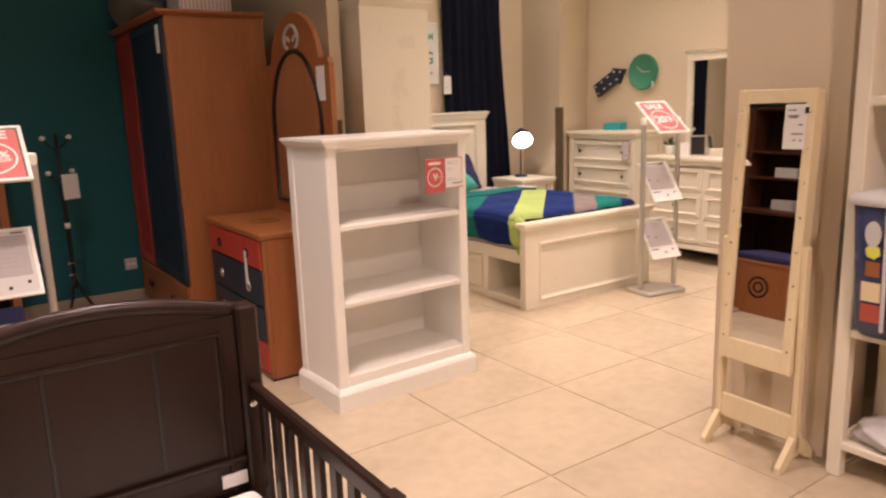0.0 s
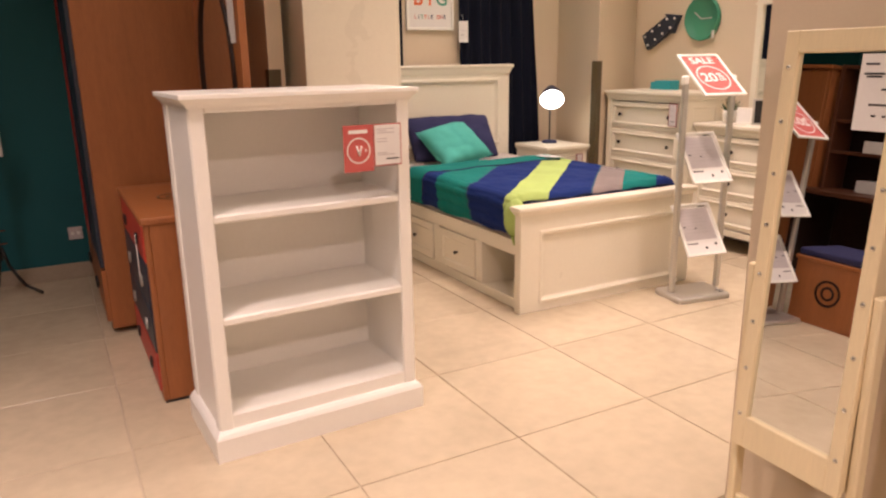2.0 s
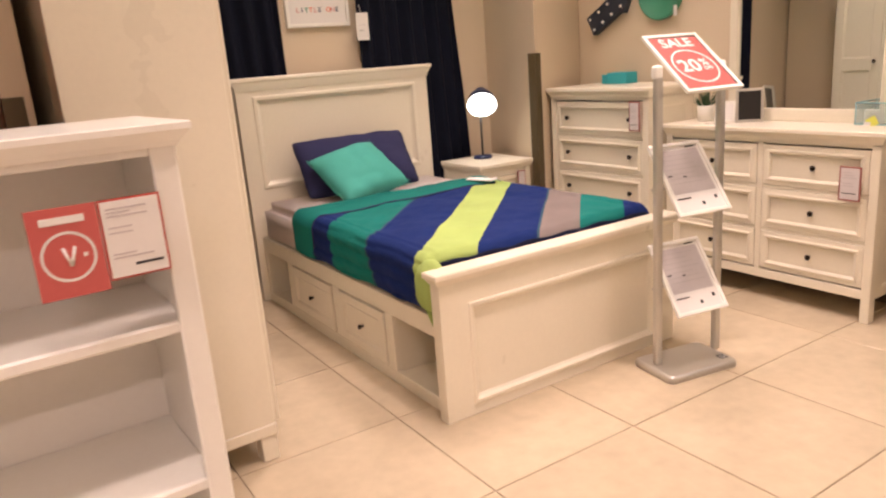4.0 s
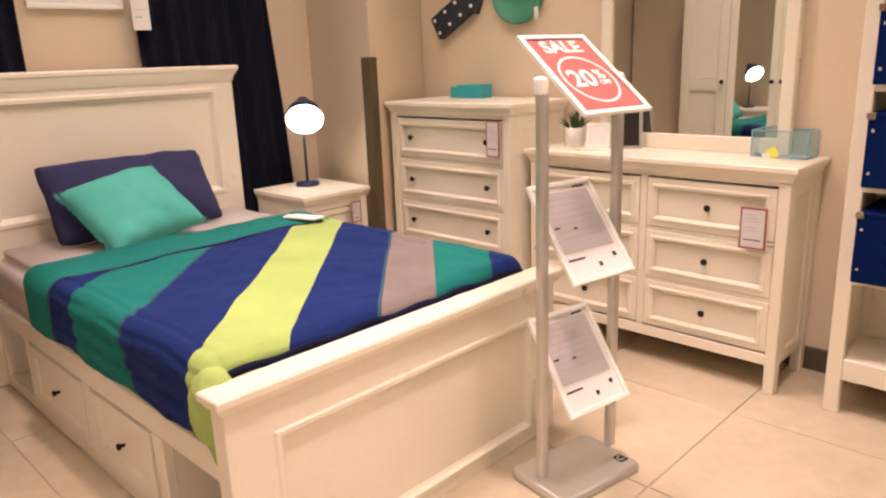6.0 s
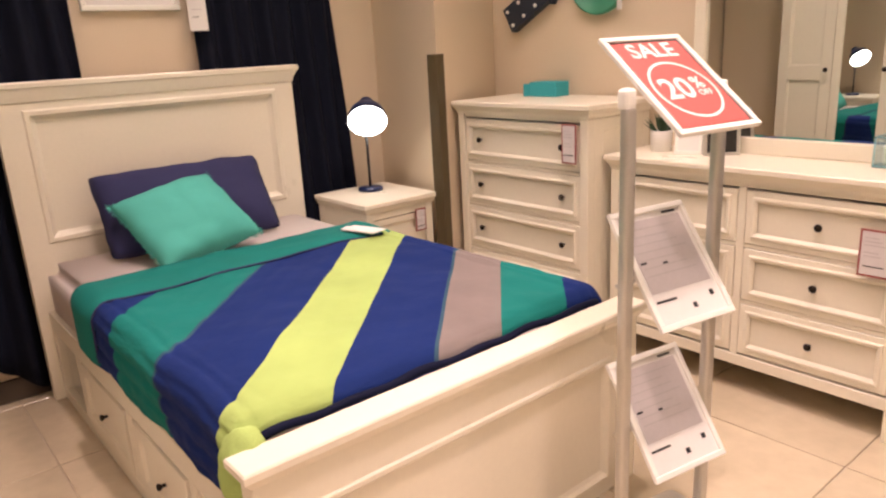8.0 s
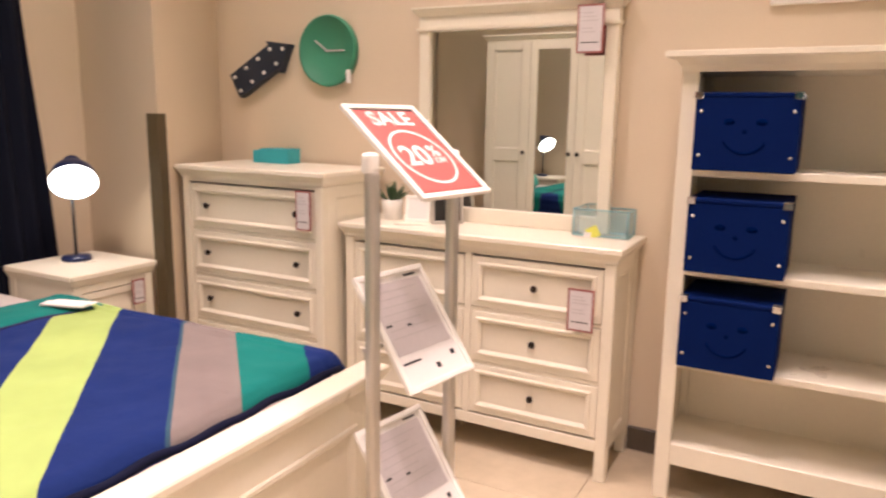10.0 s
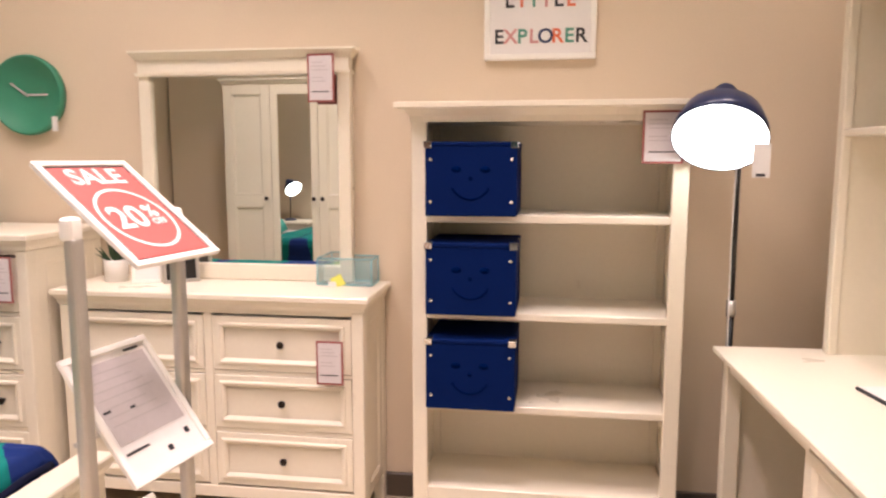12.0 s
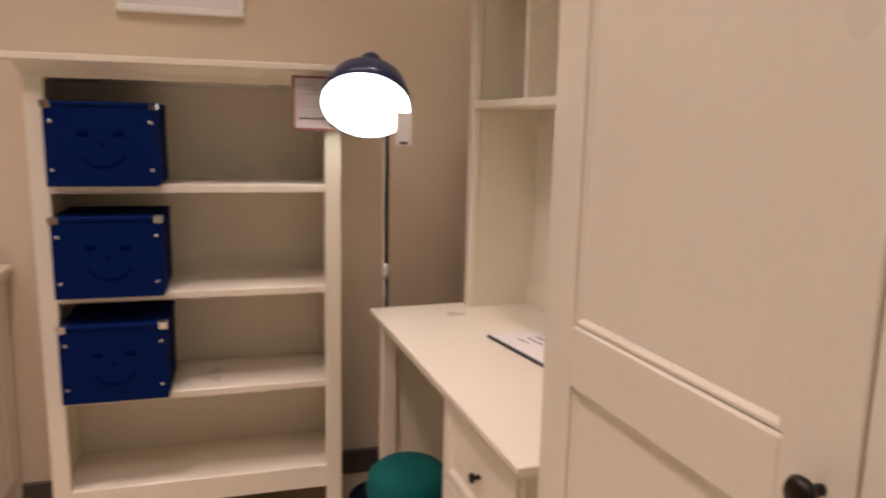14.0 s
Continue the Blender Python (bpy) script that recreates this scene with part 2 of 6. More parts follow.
def part(name, bm, material, parent=None, label="", at=None):
    me = bpy.data.meshes.new(name)
    bmesh.ops.recalc_face_normals(bm, faces=bm.faces[:])
    bm.to_mesh(me)
    bm.free()
    for mt in (material if isinstance(material, (list, tuple)) else [material]):
        me.materials.append(mt)
    ob = new(name, me)
    if parent:
        ob.parent = parent
    if at is not None:
        ob.matrix_basis = at
    if label:
        ob["label"] = label
    return ob


def thing(name, x, y, z=0.0, rz=0.0, label="", category="", group=""):
    e = new(name)
    e.empty_display_size = 0.1
    e.matrix_basis = pose(x, y, z, 0, 0, rz)
    return tagged(e, label, category, group)


def block(name, x0, x1, y0, y1, z0, z1, material, label="", category="", bevel=0.0, kind="structure"):
    bm = bmesh.new()
    box(bm, x0, x1, y0, y1, z0, z1, bevel)
    return tagged(part(name, bm, material), label, category, kind=kind)


def bx(name, dims, material, parent, label="", bevel=0.003, at=None):
    bm = bmesh.new()
    box(bm, *dims, bevel)
    return part(name, bm, material, parent, label, at)


def knob(parent, x, y, z, r=0.014, material=None, out=0.026):
    bm = bmesh.new()
    lathe(bm, [(0.006, 0), (0.0055, out * 0.45), (r * 0.8, out * 0.55), (r, out * 0.75), (r * 0.75, out * 0.95), (0, out)], 14, pose(0, 0, 0, 90, 0, 0))
    return part("knob", bm, material or KNOB, parent, "", pose(x, y, z))


def text(name, words, size, material, parent, m, depth=0.0008, align="CENTER", bold=0.02):
    cu = bpy.data.curves.new(name, "FONT")
    cu.offset = size * bold
    cu.body, cu.size, cu.extrude, cu.align_x, cu.align_y = words, size, depth, align, "CENTER"
    tmp = new(name, cu)
    me = bpy.data.meshes.new_from_object(tmp.evaluated_get(bpy.context.evaluated_depsgraph_get()))
    bpy.data.objects.remove(tmp)
    bpy.data.curves.remove(cu)
    me.materials.append(material)
    ob = new(name, me)
    ob.parent = parent
    ob.matrix_basis = m
    return ob


# ---- room ----
block("floor", -3.2, 6.0, -2.2, 6.2, -0.12, -0.006, GROUT, "beige tiled shop floor", "floor")
block("wall_north", -3.2, 6.0, 6.05, 6.2, 0, CEILING, WALL, "beige painted plaster wall", "wall")
block("wall_north_teal", -3.2, 2.27, 6.025, 6.048, 0, CEILING, TEAL_WALL, "dark teal painted wall panel", "wall")
block("wall_east", 5.855, 6.0, 1.5, 6.05, 0, CEILING, WALL, "beige painted plaster wall", "wall")
block("wall_west", -3.35, -3.2, -2.2, 6.2, 0, CEILING, TEAL_WALL, "dark teal painted wall", "wall")
block("wall_south", -3.2, 3.44, -2.35, -2.2, 0, CEILING, WALL, "beige painted plaster wall", "wall")
# unseen; closes the room and limits the bounce
block("ceiling", -3.35, 6.0, -2.35, 6.2, CEILING, CEILING + 0.12, CEIL, "plain unseen shop ceiling, grey to cut bounced light", "ceiling")
block("wall_partition", 2.27, 2.345, 4.2, 6.025, 0, CEILING, WALL, "beige painted partition end", "wall")
bm = bmesh.new()
pts = ((5.25, 5.37), (5.854, 5.60), (5.854, 6.049), (5.37, 6.049))
low, top = [bm.verts.new((x, y, 0)) for x, y in pts], [bm.verts.new((x, y, CEILING)) for x, y in pts]
bm.faces.new(low[::-1])
bm.faces.new(top)
for k in range(4):
    bm.faces.new((low[k], low[(k + 1) % 4], top[(k + 1) % 4], top[k]))
tagged(part("wall_pilaster", bm, WALL), "beige painted slanting pilaster in the corner", "wall", kind="structure")
block("wall_stub", 3.005, 3.035, 1.615, 2.085, 0, CEILING, WALL, "beige painted partition wall", "wall")
block("wall_stub_back", 3.005, 3.30, 1.585, 1.615, 0, CEILING, WALL, "beige painted back of the partition", "wall")
block("wall_unit_back", 3.30, 3.44, -2.2, 1.38, 0, CEILING, WALL, "beige painted wall behind the shelf unit", "wall")
block("wall_desk_back", 3.30, 6.0, 1.38, 1.5, 0, CEILING, WALL, "beige painted wall behind the desk", "wall")
# an added, unseen light: a small area lamp under a made-up square panel
def ceiling_lamp(x, y, watts, spread):
    t = thing("ceiling_light", x, y, CEILING, 0, "unseen square ceiling light panel, added to light the room", "lamp", "ceiling lights")
    bm = bmesh.new()
    for a in ((-0.32, 0.32, -0.32, -0.28), (-0.32, 0.32, 0.28, 0.32), (-0.32, -0.28, -0.28, 0.28), (0.28, 0.32, -0.28, 0.28)):
        box(bm, *a, -0.03, 0.0, 0.003)
    part("frame", bm, WHITE, t)
    bx("diffuser", (-0.28, 0.28, -0.28, 0.28, -0.018, -0.006), PANEL_GLOW, t)
    li = bpy.data.lights.new("panel_light", "AREA")
    li.energy, li.color, li.shape, li.size, li.spread = watts, WARM, "SQUARE", 0.15, radians(spread)
    o = new("panel_light", li)
    o.matrix_basis = pose(x, y, CEILING - 0.04)


for lx, ly, lw, ls in LIGHTS:
    ceiling_lamp(lx, ly, lw, ls)


def skirting(name, x0, x1, y0, y1, material):
    block(name, x0, x1, y0, y1, 0, 0.10, material, "low skirting along the wall", "skirting", 0.004)


skirting("baseboard", 5.838, 5.855, 1.5, 5.58, SKIRT)
skirting("baseboard", 2.345, 5.36, 6.033, 6.05, SKIRT)
skirting("baseboard", -3.2, 2.27, 6.005, 6.025, SKIRT_LIGHT)



def corner_guard(x, y, turn, top):
    bm = bmesh.new()
    box(bm, -0.004, 0.055, -0.004, 0.0, 0.1, top, 0.001)
    box(bm, -0.004, 0.0, 0.0, 0.055, 0.1, top, 0.001)
    ob = part("corner_guard", bm, GUARD, None, "", pose(x, y, 0, 0, 0, turn))
    tagged(ob, "dark brown angled corner guard on a wall edge", "corner guard", "corner guards")


corner_guard(5.249, 5.369, 15, 1.345)
corner_guard(2.27, 4.2, 0, 1.34)


# ---- bed ----
def bed():
    t = thing("bed", 4.117, 3.872, 0, 0, "cream panelled single storage bed, made up with striped quilt", "bed")
    hw = 0.64
    # footboard
    bm = bmesh.new()
    sunk(bm, (-hw, hw, 0.0, 0.567), (-hw + 0.125, hw - 0.125, 0.045, 0.465), 0.0, 0.055, 0.012, 0.034)
    foot = part("footboard", bm, CREAM, t)
    bm = bmesh.new()
    rings(bm, [(-hw - 0.004, hw + 0.004, -0.004, 0.059, 0.557), (-hw - 0.018, hw + 0.018, -0.018, 0.070, 0.578), (-hw - 0.022, hw + 0.022, -0.022, 0.074, 0.582), (-hw - 0.022, hw + 0.022, -0.022, 0.074, 0.598), (-hw - 0.018, hw + 0.018, -0.018, 0.070, 0.603)])
    part("cap", bm, CREAM, foot)
    # headboard
    h2 = 0.645
    bm = bmesh.new()
    sunk(bm, (-h2, h2, 0.0, 1.27), (-h2 + 0.095, h2 - 0.095, 0.68, 1.225), 2.035, 0.05, 0.014, 0.045)
    head = part("headboard", bm, CREAM, t)
    bm = bmesh.new()
    rings(bm, [(-h2 - 0.004, h2 + 0.004, 2.03, 2.09, 1.255), (-h2 - 0.006, h2 + 0.006, 2.025, 2.092, 1.275), (-h2 - 0.026, h2 + 0.026, 2.019, 2.095, 1.305), (-h2 - 0.034, h2 + 0.034, 2.015, 2.097, 1.310), (-h2 - 0.034, h2 + 0.034, 2.015, 2.097, 1.326), (-h2 - 0.03, h2 + 0.03, 2.019, 2.095, 1.332)])
    part("crown", bm, CREAM, head)
    # storage base: both sides alike
    bm = bmesh.new()
    box(bm, -0.58, 0.58, 0.056, 2.034, 0.30, 0.36)
    box(bm, -0.2, 0.2, 0.056, 2.034, 0.02, 0.30)
    part("platform", bm, CREAM, t)
    for s in (-1, 1):
        lo, hi = sorted((s * 0.605, s * 0.575))
        bi, bo = sorted((s * 0.575, s * 0.21))
        bx("top_rail", (lo, hi, 0.056, 2.034, 0.315, 0.40), CREAM, t)
        bx("bottom_rail", (lo, hi, 0.056, 2.034, 0.0, 0.058), CREAM, t)
        for y0, y1 in ((0.056, 0.09), (0.455, 0.52), (0.985, 1.06), (1.60, 1.665), (1.99, 2.034)):
            bx("stile", (lo, hi, y0, y1, 0.058, 0.315), CREAM, t, "", 0.002)
        for y0, y1 in ((0.075, 0.088), (0.457, 0.47), (1.65, 1.663), (1.995, 2.01)):
            bx("cubby_side", (bi, bo, y0, y1, 0.04, 0.30), CREAM, t, "", 0.001)
        for y0, y1 in ((0.09, 0.455), (1.665, 1.99)):
            bx("cubby_floor", (bi, bo, y0, y1, 0.03, 0.05), CREAM, t, "", 0.001)
        for y0, y1 in ((0.53, 0.975), (1.07, 1.59)):
            w = y1 - y0
            d = bmesh.new()
            panel(d, -w / 2, w / 2, 0.066, 0.307, 0, 0.02, 0.04, 0.014, 0.009)
            box(d, -w / 2 + 0.01, w / 2 - 0.01, 0.02, 0.36, 0.075, 0.25)
            dr = part("drawer", d, CREAM, t, "", pose(s * 0.611, (y0 + y1) / 2, 0, 0, 0, 90 if s > 0 else -90))
            knob(dr, 0, 0.008, 0.185, 0.012)
    # mattress
    m = thing("mattress", 4.117, 3.872, 0, 0, "mattress under a fitted pale beige sheet", "mattress")
    bm = bmesh.new()
    b = bmesh.new()
    bmesh.ops.create_cube(b, size=1)
    for v in b.verts:
        v.co = Vector((v.co.x * 1.18, 1.045 + v.co.y * 1.93, 0.488 + v.co.z * 0.245))
    bmesh.ops.bevel(b, geom=b.edges[:], offset=0.045, segments=4, affect="EDGES")
    for f in b.faces:
        f.smooth = True
    join(bm, b)
    part("sheet_cover", bm, SHEET, m)


bed()


# quilt: unrolled coordinates (u across from the wall side, v along from foot to head) lie in its UV map
def quilt_material():
    m = bpy.data.materials.new("striped_quilt")
    m.use_nodes = True
    nt = m.node_tree
    b = nt.nodes["Principled BSDF"]
    b.inputs["Roughness"].default_value = 0.9
    b.inputs["Specular IOR Level"].default_value = 0.2
    uv = nt.nodes.new("ShaderNodeUVMap")
    uv.uv_map = "UVMap"
    sep = nt.nodes.new("ShaderNodeSeparateXYZ")
    nt.links.new(uv.outputs[0], sep.inputs[0])
    # stripe number along the diagonal
    s = nt.nodes.new("ShaderNodeMath")
    s.operation = "MULTIPLY_ADD"
    s.inputs[1].default_value = -QUILT_SLOPE
    nt.links.new(sep.outputs[0], s.inputs[0])
    nt.links.new(sep.outputs[1], s.inputs[2])
    rg = nt.nodes.new("ShaderNodeMapRange")
    rg.inputs["From Min"].default_value, rg.inputs["From Max"].default_value = -2.0, 2.0
    nt.links.new(s.outputs[0], rg.inputs[0])
    cr = nt.nodes.new("ShaderNodeValToRGB")
    cr.color_ramp.interpolation = "CONSTANT"
    el = cr.color_ramp.elements
    first = True
    for pos, col in QUILT_BANDS:
        e = el[0] if first else el.new((pos + 2.0) / 4.0)
        if first:
            e.position = 0
        first = False
        e.color = (*col, 1)
    el.remove(el[len(el) - 1]) if len(el) > len(QUILT_BANDS) else None
    nt.links.new(rg.outputs[0], cr.inputs[0])
    # band at the head end
    top = nt.nodes.new("ShaderNodeMath")
    top.operation = "GREATER_THAN"
    top.inputs[1].default_value = 1.225
    nt.links.new(sep.outputs[1], top.inputs[0])
    mix = nt.nodes.new("ShaderNodeMix")
    mix.data_type = "RGBA"
    nt.links.new(top.outputs[0], mix.inputs[0])
    nt.links.new(cr.outputs[0], mix.inputs[6])
    mix.inputs[7].default_value = (*QTEAL, 1)
    n = nt.nodes.new("ShaderNodeTexNoise")
    n.inputs["Scale"].default_value = 7
    n.inputs["Detail"].default_value = 6
    sc = nt.nodes.new("ShaderNodeMapRange")
    sc.inputs["To Min"].default_value, sc.inputs["To Max"].default_value = 0.82, 1.18
    nt.links.new(n.outputs["Fac"], sc.inputs[0])
    mul = nt.nodes.new("ShaderNodeVectorMath")
    mul.operation = "SCALE"
    nt.links.new(mix.outputs[2], mul.inputs[0])
    nt.links.new(sc.outputs[0], mul.inputs["Scale"])
    nt.links.new(mul.outputs[0], b.inputs["Base Color"])
    w = nt.nodes.new("ShaderNodeTexNoise")
    w.inputs["Scale"].default_value = 420
    w2 = nt.nodes.new("ShaderNodeTexNoise")
    w2.inputs["Scale"].default_value, w2.inputs["Detail"].default_value = 16, 5
    b2 = nt.nodes.new("ShaderNodeBump")
    b2.inputs["Strength"].default_value, b2.inputs["Distance"].default_value = 0.3, 0.015
    nt.links.new(w2.outputs["Fac"], b2.inputs["Height"])
    bp = nt.nodes.new("ShaderNodeBump")
    bp.inputs["Strength"].default_value, bp.inputs["Distance"].default_value = 0.25, 0.002
    nt.links.new(w.outputs["Fac"], bp.inputs["Height"])
    nt.links.new(b2.outputs[0], bp.inputs["Normal"])
    nt.links.new(bp.outputs[0], b.inputs["Normal"])
    return m


QNAVY, QTEAL, QLIME, QGREY = (0.007, 0.022, 0.125), (0.008, 0.165, 0.145), (0.37, 0.49, 0.15), (0.215, 0.18, 0.168)
QPALE, QSEAM, QDARK = (0.46, 0.54, 0.33), (0.035, 0.085, 0.13), (0.004, 0.008, 0.03)
QUILT_SLOPE = 1.03
QUILT_BANDS = [(-2.0, QNAVY), (-0.357, QTEAL), (-0.069, QGREY), (0.170, QSEAM), (0.175, QNAVY), (0.488, QDARK), (0.495, QLIME), (0.7835, QPALE), (0.7875, QNAVY), (1.186, QSEAM), (1.192, QTEAL), (1.59, QNAVY)]


def quilt():
    t = thing("quilt", 4.117, 3.872, 0, 0, "quilt with diagonal navy, teal, lime and grey stripes on the bed", "quilt")
    W, R = 0.612, 0.05
    drop = 0.16
    v0, v1 = 0.100, 1.435
    bm = bmesh.new()
    uvl = bm.loops.layers.uv.new("UVMap")
    nu, nv = 180, 90
    total = 2 * (W - R + R * math.pi / 2 + drop)

    def place(u):
        flat, arc = W - R, R * math.pi / 2
        a, s = abs(u), (1 if u > 0 else -1)
        if a < flat:
            return s * a, 0.0, 0.0
        if a < flat + arc:
            th = (a - flat) / R
            return s * (flat + R * math.sin(th)), -R * (1 - math.cos(th)), th / (math.pi / 2)
        return s * W, -R - (a - flat - arc), 1.0

    grid = []
    for j in range(nv + 1):
        v = v0 + (v1 - v0) * j / nv
        row = []
        for i in range(nu + 1):
            u = -total / 2 + total * i / nu
            x, z, side = place(u)
            n1 = noise.noise(Vector((u * 4.2, v * 4.2, 1.3))) * 0.012
            n2 = noise.noise(Vector((u * 11, v * 11, 7.3))) * 0.005
            st = -abs(math.sin(math.pi * (v - QUILT_SLOPE * u) / 0.09)) ** 0.3 * -0.0035
            off = n1 + n2 + st
            down = abs(u) - (W - R) + 0.03
            if down > 0:
                row_at = (down + 0.016 * noise.noise(Vector((v * 3.5, u, 9.1)))) % 0.058
                off = abs(off) * 0.8 + 0.004 - 0.008 * math.exp(-((row_at - 0.029) / 0.008) ** 2)
            if v < v0 + 0.05:
                z -= (1 - (v - v0) / 0.05) ** 2 * 0.055
            fold = 0.0
            sx = (1 if u > 0 else -1) * side
            zz = 0.640 + z + (1 - side) * (off + fold) + side * noise.noise(Vector((v * 5, u, 2))) * 0.008
            row.append((bm.verts.new((x + sx * (abs(off) * 1.3 + fold * 0.6 + 0.004), v, zz)), u, v))
        grid.append(row)
    flat = W - R
    for j in range(nv):
        for i in range(nu):
            q = (grid[j][i], grid[j][i + 1], grid[j + 1][i + 1], grid[j + 1][i])
            f = bm.faces.new([a[0] for a in q])
            f.smooth = True
            for lp, a in zip(f.loops, q):
                lp[uvl].uv = (max(-flat, min(flat, a[1])) + 0.3 * (a[1] - max(-flat, min(flat, a[1]))), a[2])
    ob = part("quilt_cover", bm, quilt_material(), t)
    so = ob.modifiers.new("thick", "SOLIDIFY")
    so.thickness, so.offset = 0.012, -1
    # the end turned back at the head
    bm = bmesh.new()
    fv0 = 1.185
    rows = []
    n = 22
    for j in range(n + 1):
        row = []
        for i in range(nu + 1):
            u = -total / 2 + total * i / nu
            x, z, side = place(u)
            a = j / n
            v = fv0 + 0.03 * noise.noise(Vector((u * 2.0, 0.3, 4.1))) * (1 - a) + (v1 + 0.006 - fv0) * a
            puff = 0.006 * (1 - (2 * a - 1) ** 4) + 0.010
            off = noise.noise(Vector((u * 4.2, v * 4.2, 1.3))) * 0.010 + noise.noise(Vector((u * 9, v * 12, 3.1))) * 0.005
            if a < 0.06:
                puff *= 0.9
            sx = (1 if u > 0 else -1) * side
            row.append(bm.verts.new((x + sx * (puff * 0.8 + 0.006), v, 0.640 + z + (1 - side) * (puff + off) + side * 0.012 * noise.noise(Vector((v * 5, u, 2))))))
        rows.append(row)
    for r0, r1 in zip(rows, rows[1:]):
        for i in range(nu):
            f = bm.faces.new((r0[i], r0[i + 1], r1[i + 1], r1[i]))
            f.smooth = True
    edge_line = [tuple(v.co + Vector((0, -0.002, -0.004))) for v in rows[0]][2:-2]
    ob = part("turned_back_end", bm, QUILT_TEAL, t, "teal turned-back end of the quilt")
    so = ob.modifiers.new("thick", "SOLIDIFY")
    so.thickness, so.offset = 0.010, -1
    # dark edge on the turned-back end, also standing in for the shadow under it
    bm = bmesh.new()
    tube(bm, edge_line[::2], 0.0045, 6)
    part("fold_edge_line", bm, NAVY_CLOTH, t, "dark navy edge and shadow line under the fold")
    # dark edge along the foot, its colour also the shadow gap above the cap
    bm = bmesh.new()
    tube(bm, [(-0.57 + 1.14 * i / 40, v0 - 0.002 + 0.004 * math.sin(i * 0.5), 0.600 + 0.004 * math.sin(i * 0.9)) for i in range(41)], 0.011)
    part("hem", bm, HEM_SHADE, t, "dark navy edge and gap shadow along the quilt foot")
    # the corner bunched up between the footboard and the side
    bm = bmesh.new()
    bmesh.ops.create_icosphere(bm, subdivisions=4, radius=1.0)
    for v in bm.verts:
        c = v.co.copy()
        k = 1 + 0.09 * noise.noise(c * 1.7) + 0.03 * noise.noise(c * 5)
        crease = 0.13 * math.exp(-((c.z - 0.25 - 0.3 * c.y) / 0.10) ** 2)
        v.co = Vector((-0.598 + c.x * 0.058 * (k - crease), 0.115 + c.y * 0.075 * k, 0.525 + c.z * 0.105 * k))
    for f in bm.faces:
        f.smooth = True
    part("bunched_corner", bm, QUILT_LIME, t, "lime corner bunched against the footboard")


QUILT_TEAL = mat("quilt_teal_cloth", QTEAL, 0.9, vary=0.14, scale=7, fine=300, bump=0.3, spec=0.2)
QUILT_LIME = mat("quilt_lime_cloth", QLIME, 0.9, vary=0.14, scale=7, fine=300, bump=0.3, spec=0.2)
# near black, for the shadow in the gap between quilt and footboard
HEM_SHADE = mat("hem_shade_cloth", (0.008, 0.010, 0.028), 0.9, vary=0.1, scale=6, fine=300, bump=0.2, spec=0.1)
quilt()


def cushion(name, w, h, t, m, material, label, draw=0.02, fringe=False):
    e = thing(name, 0, 0, 0, 0, label, "pillow")
    e.matrix_basis = m
    bm = bmesh.new()
    n = 24
    top, bot = {}, {}
    for i in range(n + 1):
        for j in range(n + 1):
            a, b = 2 * i / n - 1, 2 * j / n - 1
            puff = (max(0, 1 - abs(a) ** 2.6) * max(0, 1 - abs(b) ** 2.6)) ** 0.55
            pin = 1 - draw * (1 - abs(a) ** 2.2) * abs(b) ** 2
            pin2 = 1 - draw * (1 - abs(b) ** 2.2) * abs(a) ** 2
            wr = noise.noise(Vector((a * 2.2, b * 2.2, w * 10))) * 0.22 + noise.noise(Vector((a * 5.5, b * 4.5, w * 7))) * 0.10
            edge = 1 - 0.035 * (abs(a) * abs(b)) ** 8
            wave = 0.008 * noise.noise(Vector((a * 3.1, b * 3.1, w * 4)))
            x, y = a * w / 2 * pin2 * edge + wave, b * h / 2 * pin * edge + wave
            top[i, j] = bm.verts.new((x, y, t / 2 * puff * (1 + wr) + 0.003))
            bot[i, j] = top[i, j] if i in (0, n) or j in (0, n) else bm.verts.new((x, y, -t / 2 * puff * (1 - wr)))
    for i in range(n):
        for j in range(n):
            f = bm.faces.new((top[i, j], top[i + 1, j], top[i + 1, j + 1], top[i, j + 1]))
            f.smooth = True
            try:
                f = bm.faces.new((bot[i, j], bot[i, j + 1], bot[i + 1, j + 1], bot[i + 1, j]))
                f.smooth = True
            except ValueError:
                pass
    part("cover", bm, material, e)
    if fringe:
        bm = bmesh.new()
        for k in range(420):
            side, f = k % 4, random.uniform(-1, 1)
            a, b = ((f, 1), (f, -1), (1, f), (-1, f))[side]
            x, y = a * w / 2 * (1 - draw * (1 - abs(b) ** 2.2) * abs(a) ** 2), b * h / 2 * (1 - draw * (1 - abs(a) ** 2.2) * abs(b) ** 2)
            dx, dy = ((0, 1), (0, -1), (1, 0), (-1, 0))[side]
            ln, sk = random.uniform(0.006, 0.015), random.uniform(-0.007, 0.007)
            p = [(x - dx * 0.006 - dy * 0.0015, y - dy * 0.006 - dx * 0.0015), (x - dx * 0.006 + dy * 0.0015, y - dy * 0.006 + dx * 0.0015), (x + dx * ln + dy * sk, y + dy * ln + dx * sk)]
            z = random.uniform(-0.003, 0.006)
            lo, hi = [bm.verts.new((u, v, z)) for u, v in p], [bm.verts.new((u, v, z + 0.0012)) for u, v in p]
            bm.faces.new(lo[::-1])
            bm.faces.new(hi)
            for q in range(3):
                bm.faces.new((lo[q], lo[(q + 1) % 3], hi[(q + 1) % 3], hi[q]))
        tagged(part("fringe", bm, TEAL_CLOTH, e, "frayed edge threads"), kind="stuff")
    return e


cushion("pillow", 0.74, 0.385, 0.20, pose(4.10, 5.715, 0.78, 56, 0, -2), NAVY_CLOTH, "plump navy cotton pillow leaning on the headboard")
